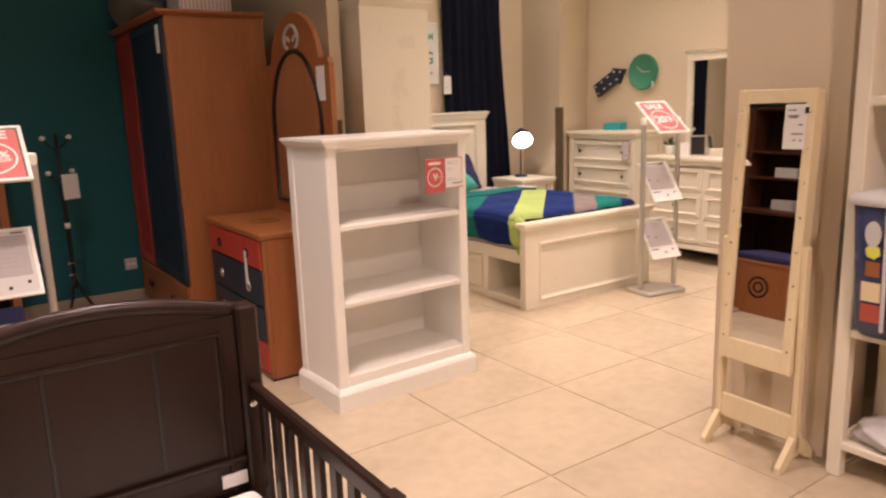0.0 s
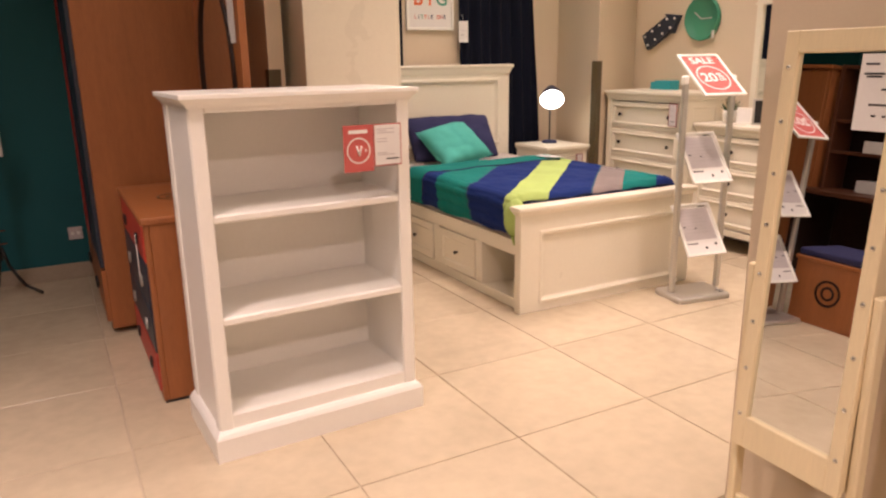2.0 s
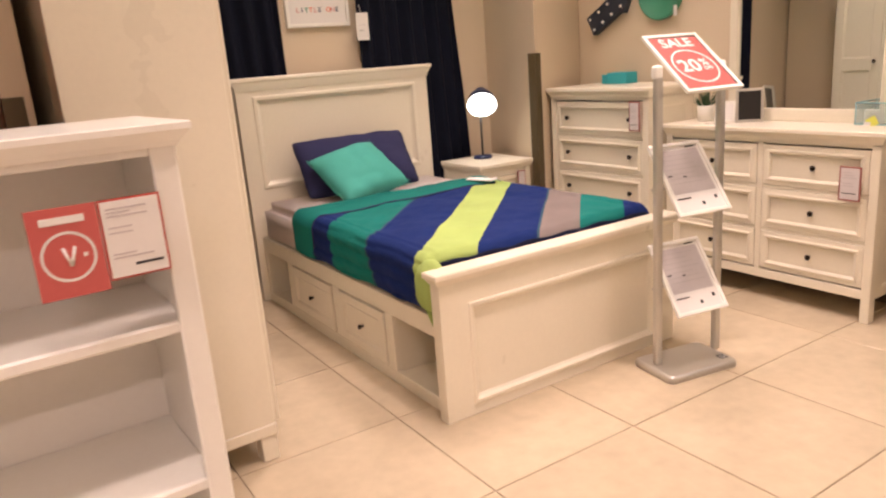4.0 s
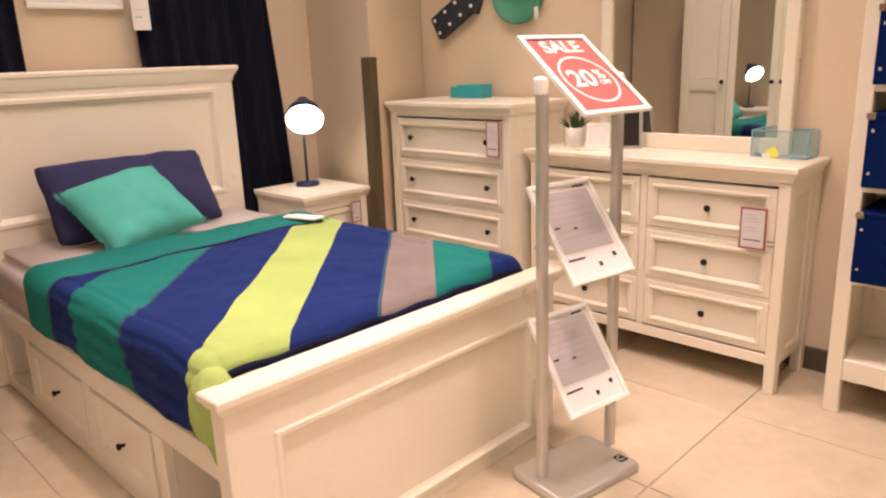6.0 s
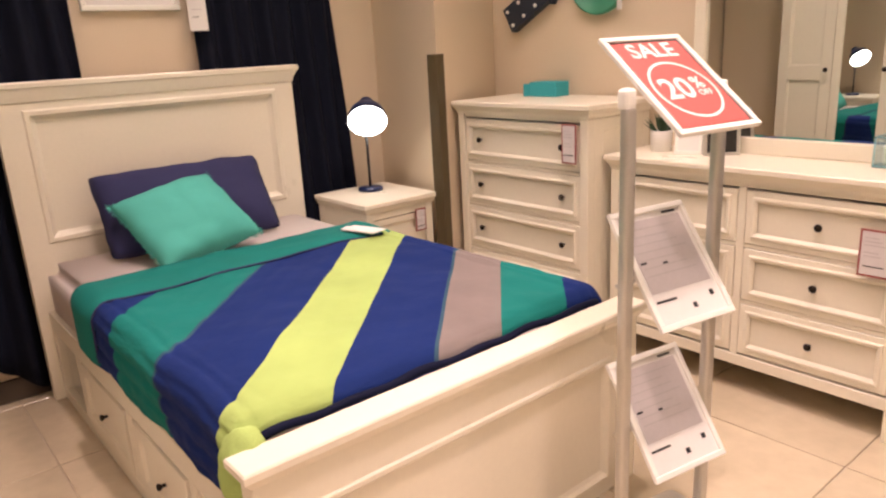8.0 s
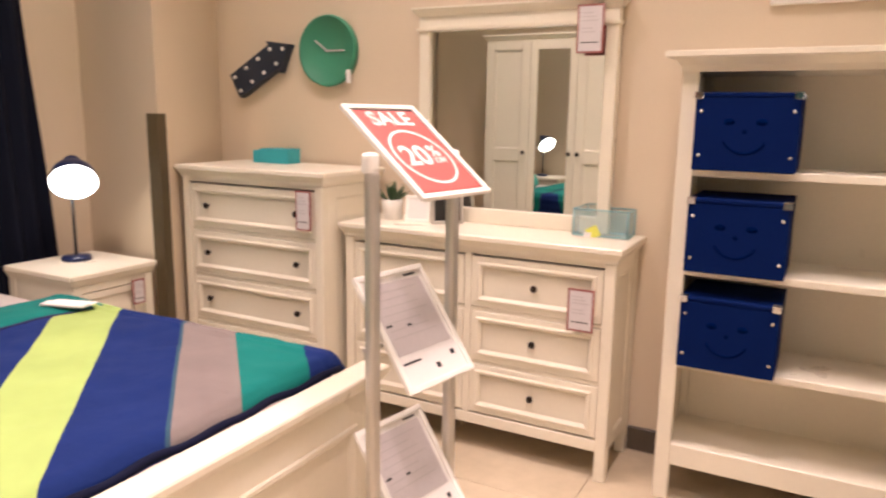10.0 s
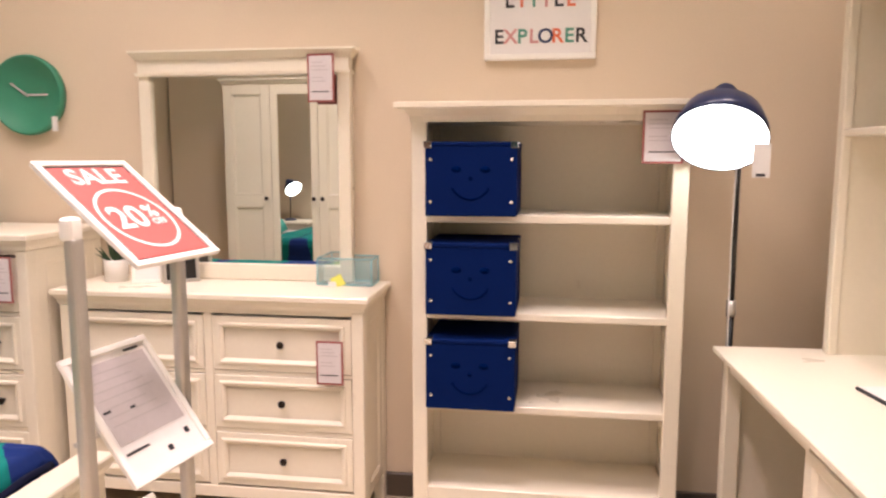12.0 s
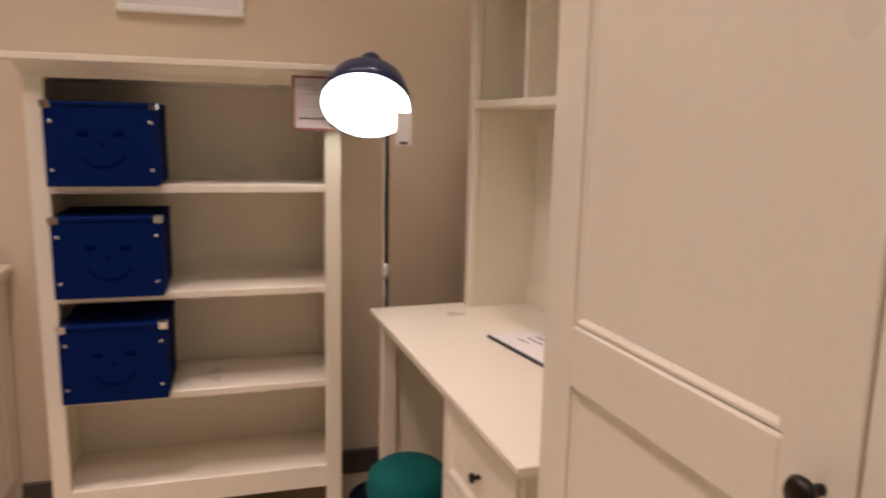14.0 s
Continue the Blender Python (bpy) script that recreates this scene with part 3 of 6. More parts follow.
cushion("pillow", 0.46, 0.40, 0.19, pose(4.015, 5.525, 0.752, 38, 0, 0) @ pose(0, 0, 0, 0, 0, 13), TEAL_CLOTH, "turquoise square cushion with frayed edges leaning on the navy pillow", 0.05, True)



# ---- drawer furniture against the east wall; local front is -y, local x runs to world -y ----
def drawer_unit(name, x, y, w, d, h, rows, cols, label, knobs, leg=0.115, top_over=0.022):
    t = thing(name, x, y, 0, -90, label, "dresser" if cols > 1 else "chest of drawers")
    for sx in (-1, 1):
        x0, x1 = sorted((sx * (w / 2 - 0.002), sx * (w / 2 - 0.045)))
        for y0 in (0.0, d - 0.05):
            bx("post", (x0, x1, y0, y0 + 0.05, 0, h - 0.06), CREAM, t)
        b = bmesh.new()
        panel(b, 0.05, d - 0.05, leg, h - 0.06, 0, 0.02, 0.05, 0.012, 0.006)
        part("side_panel", b, CREAM, t, "", pose(sx * (w / 2 - 0.004), 0 if sx > 0 else d, 0, 0, 0, 90 * sx))
    bx("bottom_panel", (-w / 2 + 0.045, w / 2 - 0.045, 0.031, d - 0.021, leg + 0.005, leg + 0.03), CREAM, t, "", 0.001)
    bx("back_panel", (-w / 2 + 0.045, w / 2 - 0.045, d - 0.02, d - 0.005, leg, h - 0.06), CREAM, t, "", 0.001)
    z0, z1 = leg + 0.045, h - 0.075
    bx("bottom_rail", (-w / 2 + 0.045, w / 2 - 0.045, 0.006, 0.03, leg, z0), CREAM, t, "", 0.002)
    bx("top_rail", (-w / 2 + 0.045, w / 2 - 0.045, 0.006, 0.03, z1, h - 0.055), CREAM, t, "", 0.002)
    step = (z1 - z0) / rows
    for r in range(1, rows):
        bx("divider", (-w / 2 + 0.045, w / 2 - 0.045, 0.010, 0.03, z0 + r * step - 0.007, z0 + r * step + 0.007), CREAM, t, "", 0.001)
    inner = w - 0.09
    for c in range(1, cols):
        cx = -inner / 2 + c * inner / cols
        bx("mullion", (cx - 0.015, cx + 0.015, 0.008, 0.035, z0, z1), CREAM, t, "", 0.001)
    tb = bmesh.new()
    o = top_over
    rings(tb, [(-w / 2 - 0.002, w / 2 + 0.002, -0.002, d, h - 0.058), (-w / 2 - 0.004, w / 2 + 0.004, -0.004, d, h - 0.045), (-w / 2 - o * 0.8, w / 2 + o * 0.8, -o * 0.8, d, h - 0.024), (-w / 2 - o, w / 2 + o, -o, d, h - 0.020), (-w / 2 - o, w / 2 + o, -o, d, h - 0.004), (-w / 2 - o + 0.004, w / 2 + o - 0.004, -o + 0.004, d, h)])
    part("top", tb, CREAM, t)
    cw = inner / cols
    for c in range(cols):
        for r in range(rows):
            fw, fh = cw - (0.021 if cols > 1 else 0.006), step - 0.020
            b = bmesh.new()
            panel(b, -fw / 2, fw / 2, -fh / 2, fh / 2, 0, 0.02, 0.026, 0.016, 0.011)
            moulding(b, -fw / 2 + 0.022, fw / 2 - 0.022, -fh / 2 + 0.022, fh / 2 - 0.022, 0.0, 0.02, 0.006)
            cx = -inner / 2 + (c + 0.5) * cw
            if cols > 1:
                cx += -0.0075 if c == 0 else 0.0075
            box(b, -fw / 2 + 0.015, fw / 2 - 0.015, 0.02, d - 0.06, -fh / 2 + 0.01, fh / 2 - 0.04, 0.001)
            dr = part("drawer", b, CREAM, t, "", pose(cx, 0.006, z0 + (r + 0.5) * step))
            for k in knobs:
                knob(dr, k, 0.011, 0.0, 0.0145)
    return t


chest = drawer_unit("chest_of_drawers", 5.385, 4.98, 0.82, 0.44, 1.115, 4, 1, "tall cream chest with four panelled drawers and dark knobs", (-0.262, 0.262))
dresser = drawer_unit("dresser", 5.50, 3.948, 1.185, 0.345, 0.90, 3, 2, "long cream dresser with six panelled drawers and dark knobs", (0.0,))


def nightstand():
    t = thing("nightstand", 5.02, 5.43, 0, 0, "small cream nightstand with panelled drawer beside the bed", "nightstand")
    w, d, h = 0.40, 0.44, 0.68
    for sx in (-1, 1):
        x0, x1 = sorted((sx * w / 2, sx * (w / 2 - 0.045)))
        for y0 in (0, d - 0.045):
            bx("post", (x0, x1, y0, y0 + 0.045, 0, h - 0.05), CREAM, t)
        x0, x1 = sorted((sx * (w / 2 - 0.004), sx * (w / 2 - 0.022)))
        bx("side_panel", (x0, x1, 0.045, d - 0.045, 0.12, h - 0.05), CREAM, t, "", 0.001)
    bx("bottom_panel", (-w / 2 + 0.045, w / 2 - 0.045, 0.02, d - 0.03, 0.12, 0.15), CREAM, t, "", 0.001)
    bx("back_panel", (-w / 2 + 0.045, w / 2 - 0.045, d - 0.03, d - 0.01, 0.15, h - 0.05), CREAM, t, "", 0.001)
    bx("top_rail", (-w / 2 + 0.045, w / 2 - 0.045, 0.005, 0.03, h - 0.085, h - 0.05), CREAM, t, "", 0.001)
    tb = bmesh.new()
    rings(tb, [(-w / 2 - 0.002, w / 2 + 0.002, -0.002, d, h - 0.05), (-w / 2 - 0.014, w / 2 + 0.014, -0.014, d, h - 0.026), (-w / 2 - 0.018, w / 2 + 0.018, -0.018, d, h - 0.02), (-w / 2 - 0.018, w / 2 + 0.018, -0.018, d, h - 0.003), (-w / 2 - 0.015, w / 2 + 0.015, -0.015, d, h)])
    part("top", tb, CREAM, t)
    for z0, z1 in ((0.155, 0.37), (0.38, 0.59)):
        f = bmesh.new()
        panel(f, -0.152, 0.152, z0, z1, 0, 0.02, 0.026, 0.014, 0.010)
        dr = part("drawer", f, CREAM, t, "", pose(0, 0.006, 0))
        knob(dr, 0, 0.01, (z0 + z1) / 2, 0.013)


nightstand()


def dresser_mirror():
    t = thing("dresser_mirror", 5.785, 3.908, 0.90, -89.15, "cream framed rectangular mirror standing on the dresser", "mirror")
    w, h = 0.865, 0.905
    b = bmesh.new()
    box(b, -w / 2, -w / 2 + 0.05, 0, 0.05, 0, h - 0.09, 0.004)
    box(b, w / 2 - 0.05, w / 2, 0, 0.05, 0, h - 0.09, 0.004)
    box(b, -w / 2 + 0.05, w / 2 - 0.05, 0.002, 0.05, 0, 0.065, 0.004)
    box(b, -w / 2, w / 2, -0.002, 0.05, h - 0.09, h - 0.03, 0.003)
    fr = part("frame", b, CREAM, t)
    c = bmesh.new()
    rings(c, [(-w / 2 - 0.004, w / 2 + 0.004, -0.006, 0.052, h - 0.035), (-w / 2 - 0.022, w / 2 + 0.022, -0.024, 0.055, h - 0.012), (-w / 2 - 0.026, w / 2 + 0.026, -0.028, 0.055, h - 0.008), (-w / 2 - 0.026, w / 2 + 0.026, -0.028, 0.055, h)])
    part("crown", c, CREAM, fr)
    c = bmesh.new()
    rings(c, [(-w / 2 - 0.006, w / 2 + 0.006, -0.010, 0.05, h - 0.096), (-w / 2 - 0.008, w / 2 + 0.008, -0.012, 0.05, h - 0.084)])
    part("bead", c, CREAM, fr)
    bx("glass", (-w / 2 + 0.048, w / 2 - 0.048, 0.018, 0.024, 0.063, h - 0.088), MIRROR, t, "clear mirror glass", 0.0)


dresser_mirror()


def tall_shelf():
    t = thing("bookcase", 5.505, 2.7225, 0, -90, "tall cream bookcase with open shelves and blue boxes", "bookcase")
    w, d, h = 0.915, 0.335, 1.573
    for s in (-1, 1):
        x0, x1 = sorted((s * w / 2, s * (w / 2 - 0.053)))
        for y0 in (0.0, d - 0.03):
            bx("post", (x0, x1, y0, y0 + 0.03, 0, h - 0.05), CREAM, t)
        x0, x1 = sorted((s * (w / 2 - 0.004), s * (w / 2 - 0.024)))
        bx("side_panel", (x0, x1, 0.030, d - 0.030, 0.08, h - 0.05), CREAM, t, "", 0.001)
    b = bmesh.new()
    box(b, -w / 2 + 0.02, w / 2 - 0.02, d - 0.02, d - 0.008, 0.1, h - 0.05, 0.001)
    part("back_panel", b, CREAM, t)
    for z in (1.195, 0.858, 0.527):
        bx("shelf", (-w / 2 + 0.025, w / 2 - 0.025, 0.004, d - 0.02, z - 0.026, z), CREAM, t)
    bx("shelf", (-w / 2 + 0.025, w / 2 - 0.025, 0.02, d - 0.02, 0.190, 0.212), CREAM, t)
    bx("bottom_rail", (-w / 2 + 0.053, w / 2 - 0.053, 0.002, 0.026, 0.135, 0.216), CREAM, t)
    bx("top_rail", (-w / 2 + 0.053, w / 2 - 0.053, 0.002, 0.026, 1.508, h - 0.03), CREAM, t)
    c = bmesh.new()
    rings(c, [(-w / 2 - 0.002, w / 2 + 0.002, -0.004, d, h - 0.065), (-w / 2 - 0.006, w / 2 + 0.006, -0.008, d, h - 0.045), (-w / 2 - 0.024, w / 2 + 0.024, -0.028, d, h - 0.022), (-w / 2 - 0.05, w / 2 + 0.05, -0.052, d, h - 0.018), (-w / 2 - 0.05, w / 2 + 0.05, -0.052, d, h - 0.002), (-w / 2 - 0.047, w / 2 + 0.047, -0.05, d, h)])
    part("crown", c, CREAM, t)


tall_shelf()
def storage_box(z):
    t = thing("storage_box", 5.452, 2.97, z, -90, "dark blue card storage box with a cut-out smiling face", "storage box", "blue storage boxes")
    w, d, h = 0.306, 0.30, 0.246
    bx("body", (-w / 2, w / 2, 0, d, 0, h - 0.014), BOX_BLUE, t, "", 0.003)
    bx("lid", (-w / 2 - 0.002, w / 2 + 0.002, -0.002, d + 0.002, h - 0.014, h), BOX_BLUE, t, "", 0.003)
    for s in (-1, 1):
        b = bmesh.new()
        x0, x1 = sorted((s * (w / 2 + 0.004), s * (w / 2 - 0.022)))
        box(b, x0, x1, -0.0065, -0.003, h - 0.020, h + 0.0015, 0.001)
        box(b, x0, x1, -0.0065, 0.03, h, h + 0.0015, 0.0005)
        part("corner_cap", b, CHROME, t, "shiny metal corner")
        for zz in (0.048, h - 0.058):
            r = bmesh.new()
            lathe(r, [(0.006, 0), (0.005, 0.002), (0, 0.003)], 10, pose(s * (w / 2 - 0.018), 0, zz, 90))
            part("rivet", r, CHROME, t)
    # face without real holes: flat dark shapes carry the shade inside the cut-outs
    for sx in (-1, 1):
        m = bmesh.new()
        lathe(m, [(0.017, 0), (0.017, 0.0012), (0, 0.0012)], 14, pose(sx * 0.048, 0.0005, 0.155, 90) @ Matrix.Diagonal((1, 0.6, 1, 1)))
        part("cut_out_eye", m, HOLE_SHADE, t, "dark disc for the shade in a cut-out")
    m = bmesh.new()
    lathe(m, [(0.007, 0), (0.007, 0.0012), (0, 0.0012)], 10, pose(0, 0.0005, 0.125, 90))
    part("cut_out_nose", m, HOLE_SHADE, t, "dark disc for the shade in a cut-out")
    m = bmesh.new()
    tube(m, arc(0, -0.0005, 0.125, 0.068, math.pi * 1.15, math.pi * 1.85, 16), 0.003, 6)
    part("cut_out_mouth", m, HOLE_SHADE, t, "dark curve for the shade in a cut-out smile")


for z in (1.195, 0.858, 0.527):
    storage_box(z)


def white_bookcase():
    t = thing("low_bookcase", 2.11, 3.194, 0, 2.2, "low white bookcase with two shelves and a plinth", "bookcase")
    w, d, h = 0.785, 0.40, 1.278
    for s in (-1, 1):
        x0, x1 = sorted((s * w / 2, s * (w / 2 - 0.048)))
        bx("post", (x0, x1, 0, 0.022, 0.09, h - 0.03), WHITE, t)
        x0, x1 = sorted((s * (w / 2 - 0.004), s * (w / 2 - 0.026)))
        bx("side_panel", (x0, x1, 0.022, d - 0.002, 0.09, h - 0.03), WHITE, t, "", 0.001)
        x0, x1 = sorted((s * (w / 2 + 0.003), s * (w / 2 - 0.004)))
        for y0 in (0.006, d - 0.055):
            bx("side_batten", (x0, x1, y0, y0 + 0.05, 0.105, h - 0.045), WHITE, t, "", 0.002)
    bx("back_panel", (-w / 2 + 0.02, w / 2 - 0.02, d - 0.015, d - 0.002, 0.09, h - 0.03), WHITE, t, "", 0.001)
    for z in (0.882, 0.520):
        bx("shelf", (-w / 2 + 0.024, w / 2 - 0.024, 0.008, d - 0.015, z - 0.028, z), WHITE, t, "", 0.005)
    bx("shelf", (-w / 2 + 0.024, w / 2 - 0.024, 0.004, d - 0.015, 0.105, 0.160), WHITE, t, "", 0.002)
    bx("top_rail", (-w / 2 + 0.05, w / 2 - 0.05, 0.002, 0.022, h - 0.06, h - 0.03), WHITE, t, "", 0.002)
    c = bmesh.new()
    rings(c, [(-w / 2 - 0.004, w / 2 + 0.004, -0.006, d + 0.002, h - 0.045), (-w / 2 - 0.010, w / 2 + 0.010, -0.012, d + 0.004, h - 0.034), (-w / 2 - 0.026, w / 2 + 0.026, -0.026, d + 0.008, h - 0.018), (-w / 2 - 0.03, w / 2 + 0.03, -0.03, d + 0.01, h - 0.014), (-w / 2 - 0.03, w / 2 + 0.03, -0.03, d + 0.01, h - 0.002), (-w / 2 - 0.028, w / 2 + 0.028, -0.028, d + 0.01, h)])
    part("crown", c, WHITE, t)
    c = bmesh.new()
    rings(c, [(-w / 2 - 0.022, w / 2 + 0.022, -0.022, d + 0.005, 0.0), (-w / 2 - 0.022, w / 2 + 0.022, -0.022, d + 0.005, 0.085), (-w / 2 - 0.014, w / 2 + 0.014, -0.014, d + 0.004, 0.10), (-w / 2 - 0.004, w / 2 + 0.004, -0.004, d + 0.002, 0.11)])
    part("plinth", c, WHITE, t)


white_bookcase()


# ---- wardrobes ----
def cream_wardrobe(name, x, y, rz, w, d, h, doors, label, mirror_door=None, stile=0.075, knob_in=0.035, widths=None):
    t = thing(name, x, y, 0, rz, label, "wardrobe")
    leg = 0.11
    for s in (-1, 1):
        x0, x1 = sorted((s * w / 2, s * (w / 2 - 0.06)))
        for y0 in (0, d - 0.06):
            bx("leg", (x0, x1, y0, y0 + 0.06, 0, leg - 0.013), CREAM, t)
        x0, x1 = sorted((s * w / 2, s * (w / 2 - 0.022)))
        bx("side_panel", (x0, x1, 0.0, d, leg + 0.030, h - 0.045), CREAM, t, "", 0.002)
        x0, x1 = sorted((s * (w / 2 + 0.006), s * (w / 2 - 0.02)))
        bx("base_trim", (x0, x1, -0.004, d, leg - 0.012, leg + 0.03), CREAM, t)
    bx("bottom_panel", (-w / 2 + 0.022, w / 2 - 0.022, 0.021, d - 0.016, leg, leg + 0.02), CREAM, t, "", 0.001)
    bx("base_trim", (-w / 2 + 0.02, w / 2 - 0.02, -0.004, 0.02, leg - 0.012, leg + 0.03), CREAM, t)
    bx("back_panel", (-w / 2 + 0.022, w / 2 - 0.022, d - 0.015, d - 0.003, leg, h - 0.05), CREAM, t, "", 0.001)
    bx("top_panel", (-w / 2 + 0.022, w / 2 - 0.022, 0.0, d - 0.016, h - 0.07, h - 0.05), CREAM, t, "", 0.001)
    c = bmesh.new()
    rings(c, [(-w / 2 - 0.002, w / 2 + 0.002, -0.004, d, h - 0.05), (-w / 2 - 0.022, w / 2 + 0.022, -0.026, d, h - 0.02), (-w / 2 - 0.03, w / 2 + 0.03, -0.034, d, h - 0.015), (-w / 2 - 0.03, w / 2 + 0.03, -0.034, d, h)])
    part("crown", c, CREAM, t)
    widths = widths or [(w - 0.01) / doors] * doors
    z0, z1 = leg + 0.035, h - 0.055
    mid0, mid1 = 0.985, 1.085
    for i in range(doors):
        dw = widths[i]
        cx = -w / 2 + 0.005 + sum(widths[:i]) + dw / 2
        f = bmesh.new()
        half = dw / 2 - 0.002
        glassy = mirror_door == i
        st = 0.06 if glassy else stile
        box(f, -half, half, -0.010, -0.002, z0, z1, 0.0)
        dr = part("door", f, CREAM, t, "", pose(cx, 0, 0))
        bars = [("stile", (-half, -half + st, z0, z1)), ("stile", (half - st, half, z0, z1)), ("rail", (-half + st, half - st, z1 - 0.075, z1)), ("rail", (-half + st, half - st, z0, z0 + 0.09))]
        if not glassy:
            bars.append(("rail", (-half + st, half - st, mid0, mid1)))
        for nm, a in bars:
            bx(nm, (a[0], a[1], -0.022, -0.010, a[2], a[3]), CREAM, dr, "", 0.0025)
        if glassy:
            bx("door_mirror", (-half + st, half - st, -0.014, -0.0105, z0 + 0.09, z1 - 0.075), MIRROR, dr, "mirror glass", 0.0)
        else:
            for za, zb in ((z0 + 0.09, mid0), (mid1, z1 - 0.075)):
                m = bmesh.new()
                moulding(m, -half + st, half - st, za, zb, -0.010, 0.014, 0.006)
                part("bead", m, CREAM, dr)
        side = 1 if i < doors / 2 and not (doors == 3 and i == 1) else -1
        knob(dr, side * (half - knob_in), -0.022, 1.06 if doors == 3 else 1.056, 0.018, None, 0.036)
    return t


cream_wardrobe("wardrobe", 2.852, 4.695, 92.5, 1.22, 0.475, 2.03, 3, "tall cream three-door wardrobe with a mirror in the middle door", 1)
cream_wardrobe("wardrobe", 3.662, 2.045, 183.0, 1.16, 0.40, 2.03, 2, "tall cream wardrobe with panelled doors and black knobs", None, 0.092, 0.035, [0.618, 0.532])


# ---- desk with hutch ----
def desk():
    t = thing("desk", 4.92, 2.118, 0, 182.6, "cream writing desk with a drawer pedestal", "desk")
    w, d, h = 1.20, 0.58, 0.765
    tb = bmesh.new()
    rings(tb, [(-w / 2 + 0.006, w / 2 - 0.006, 0.006, d, h - 0.035), (-w / 2 - 0.012, w / 2 + 0.012, -0.012, d, h - 0.02), (-w / 2 - 0.016, w / 2 + 0.016, -0.016, d, h - 0.017), (-w / 2 - 0.016, w / 2 + 0.016, -0.016, d, h - 0.003), (-w / 2 - 0.013, w / 2 + 0.013, -0.013, d, h)])
    part("desktop", tb, CREAM, t)
    for y0 in (0.012, d - 0.06):
        bx("leg", (-w / 2 + 0.012, -w / 2 + 0.062, y0, y0 + 0.05, 0, h - 0.033), CREAM, t)
    bx("side_panel", (-w / 2 + 0.02, -w / 2 + 0.04, 0.062, d - 0.06, 0.1, h - 0.034), CREAM, t)
    bx("apron", (-w / 2 + 0.062, 0.11, 0.02, 0.04, h - 0.07, h - 0.034), CREAM, t)
    for x0, x1 in ((0.11, 0.13), (w / 2 - 0.032, w / 2 - 0.012)):
        bx("pedestal_side", (x0, x1, 0.012, d - 0.021, 0.05, h - 0.036), CREAM, t, "", 0.002)
    bx("pedestal_floor", (0.13, w / 2 - 0.032, 0.03, d - 0.021, 0.05, 0.07), CREAM, t, "", 0.001)
    bx("foot", (0.11, 0.15, 0.012, 0.05, 0, 0.05), CREAM, t, "", 0.001)
    bx("foot", (w / 2 - 0.052, w / 2 - 0.012, 0.012, 0.05, 0, 0.05), CREAM, t, "", 0.001)
    bx("pedestal_back", (0.11, w / 2 - 0.012, d - 0.02, d - 0.01, 0.0, h - 0.036), CREAM, t, "", 0.001)
    for i in range(3):
        f = bmesh.new()
        z0 = 0.08 + i * 0.215
        panel(f, 0.135, w / 2 - 0.037, z0, z0 + 0.205, 0.008, 0.02, 0.026, 0.014, 0.01)
        dr = part("drawer", f, CREAM, t)
        knob(dr, (0.135 + w / 2 - 0.037) / 2, 0.018, z0 + 0.10, 0.013)
    bx("back_panel", (-w / 2 + 0.062, 0.108, d - 0.03, d - 0.015, 0.25, h - 0.034), CREAM, t)
    # hutch: stands on the desk
    u = thing("hutch", 4.92, 1.80, h, 182.6, "cream desk hutch with open upper shelves", "hutch")
    hh, hd = 1.15, 0.262
    for x0, x1 in ((-w / 2 + 0.005, -w / 2 + 0.045), (w / 2 - 0.045, w / 2 - 0.005)):
        s = bmesh.new()
        box(s, x0, x1, 0, 0.03, 0, hh, 0.003)
        box(s, x0 + 0.008, x1 - 0.008, 0.03, hd, 0, hh, 0.001)
        part("side", s, CREAM, u)
    bx("back_panel", (-w / 2 + 0.03, w / 2 - 0.03, hd - 0.015, hd - 0.003, 0, hh), CREAM, u, "", 0.001)
    bx("back_rail", (-w / 2 + 0.036, w / 2 - 0.036, hd - 0.032, hd - 0.014, 0.0, 0.085), CREAM, u, "", 0.002)
    bx("shelf", (-w / 2 + 0.036, w / 2 - 0.036, 0.004, hd - 0.016, 0.688, 0.71), CREAM, u)
    for xx in (-w / 2 + 0.43, 0.25):
        bx("divider", (xx, xx + 0.018, 0.006, hd - 0.016, 0.71, hh), CREAM, u, "", 0.001)
    c = bmesh.new()
    rings(c, [(-w / 2 - 0.002, w / 2 + 0.002, -0.004, hd, hh - 0.01), (-w / 2 - 0.025, w / 2 + 0.025, -0.03, hd, hh + 0.03), (-w / 2 - 0.025, w / 2 + 0.025, -0.03, hd, hh + 0.045)])
    part("crown", c, CREAM, u)


desk()


def stool():
    t = thing("stool", 5.145, 2.11, -0.018, 0, "round dark teal upholstered stool under the desk", "stool")
    b = bmesh.new()
    lathe(b, [(0.0, 0.26), (0.105, 0.26), (0.124, 0.275), (0.132, 0.31), (0.126, 0.355), (0.10, 0.38), (0.055, 0.391), (0, 0.394)], 28)
    part("seat", b, POUF, t)
    for i in range(4):
        a = math.pi / 4 + i * math.pi / 2
        b = bmesh.new()
        rod(b, (0.095 * math.cos(a), 0.095 * math.sin(a), 0.27), (0.14 * math.cos(a), 0.14 * math.sin(a), 0.018), 0.014)
        part("leg", b, BROWN, t)


stool()


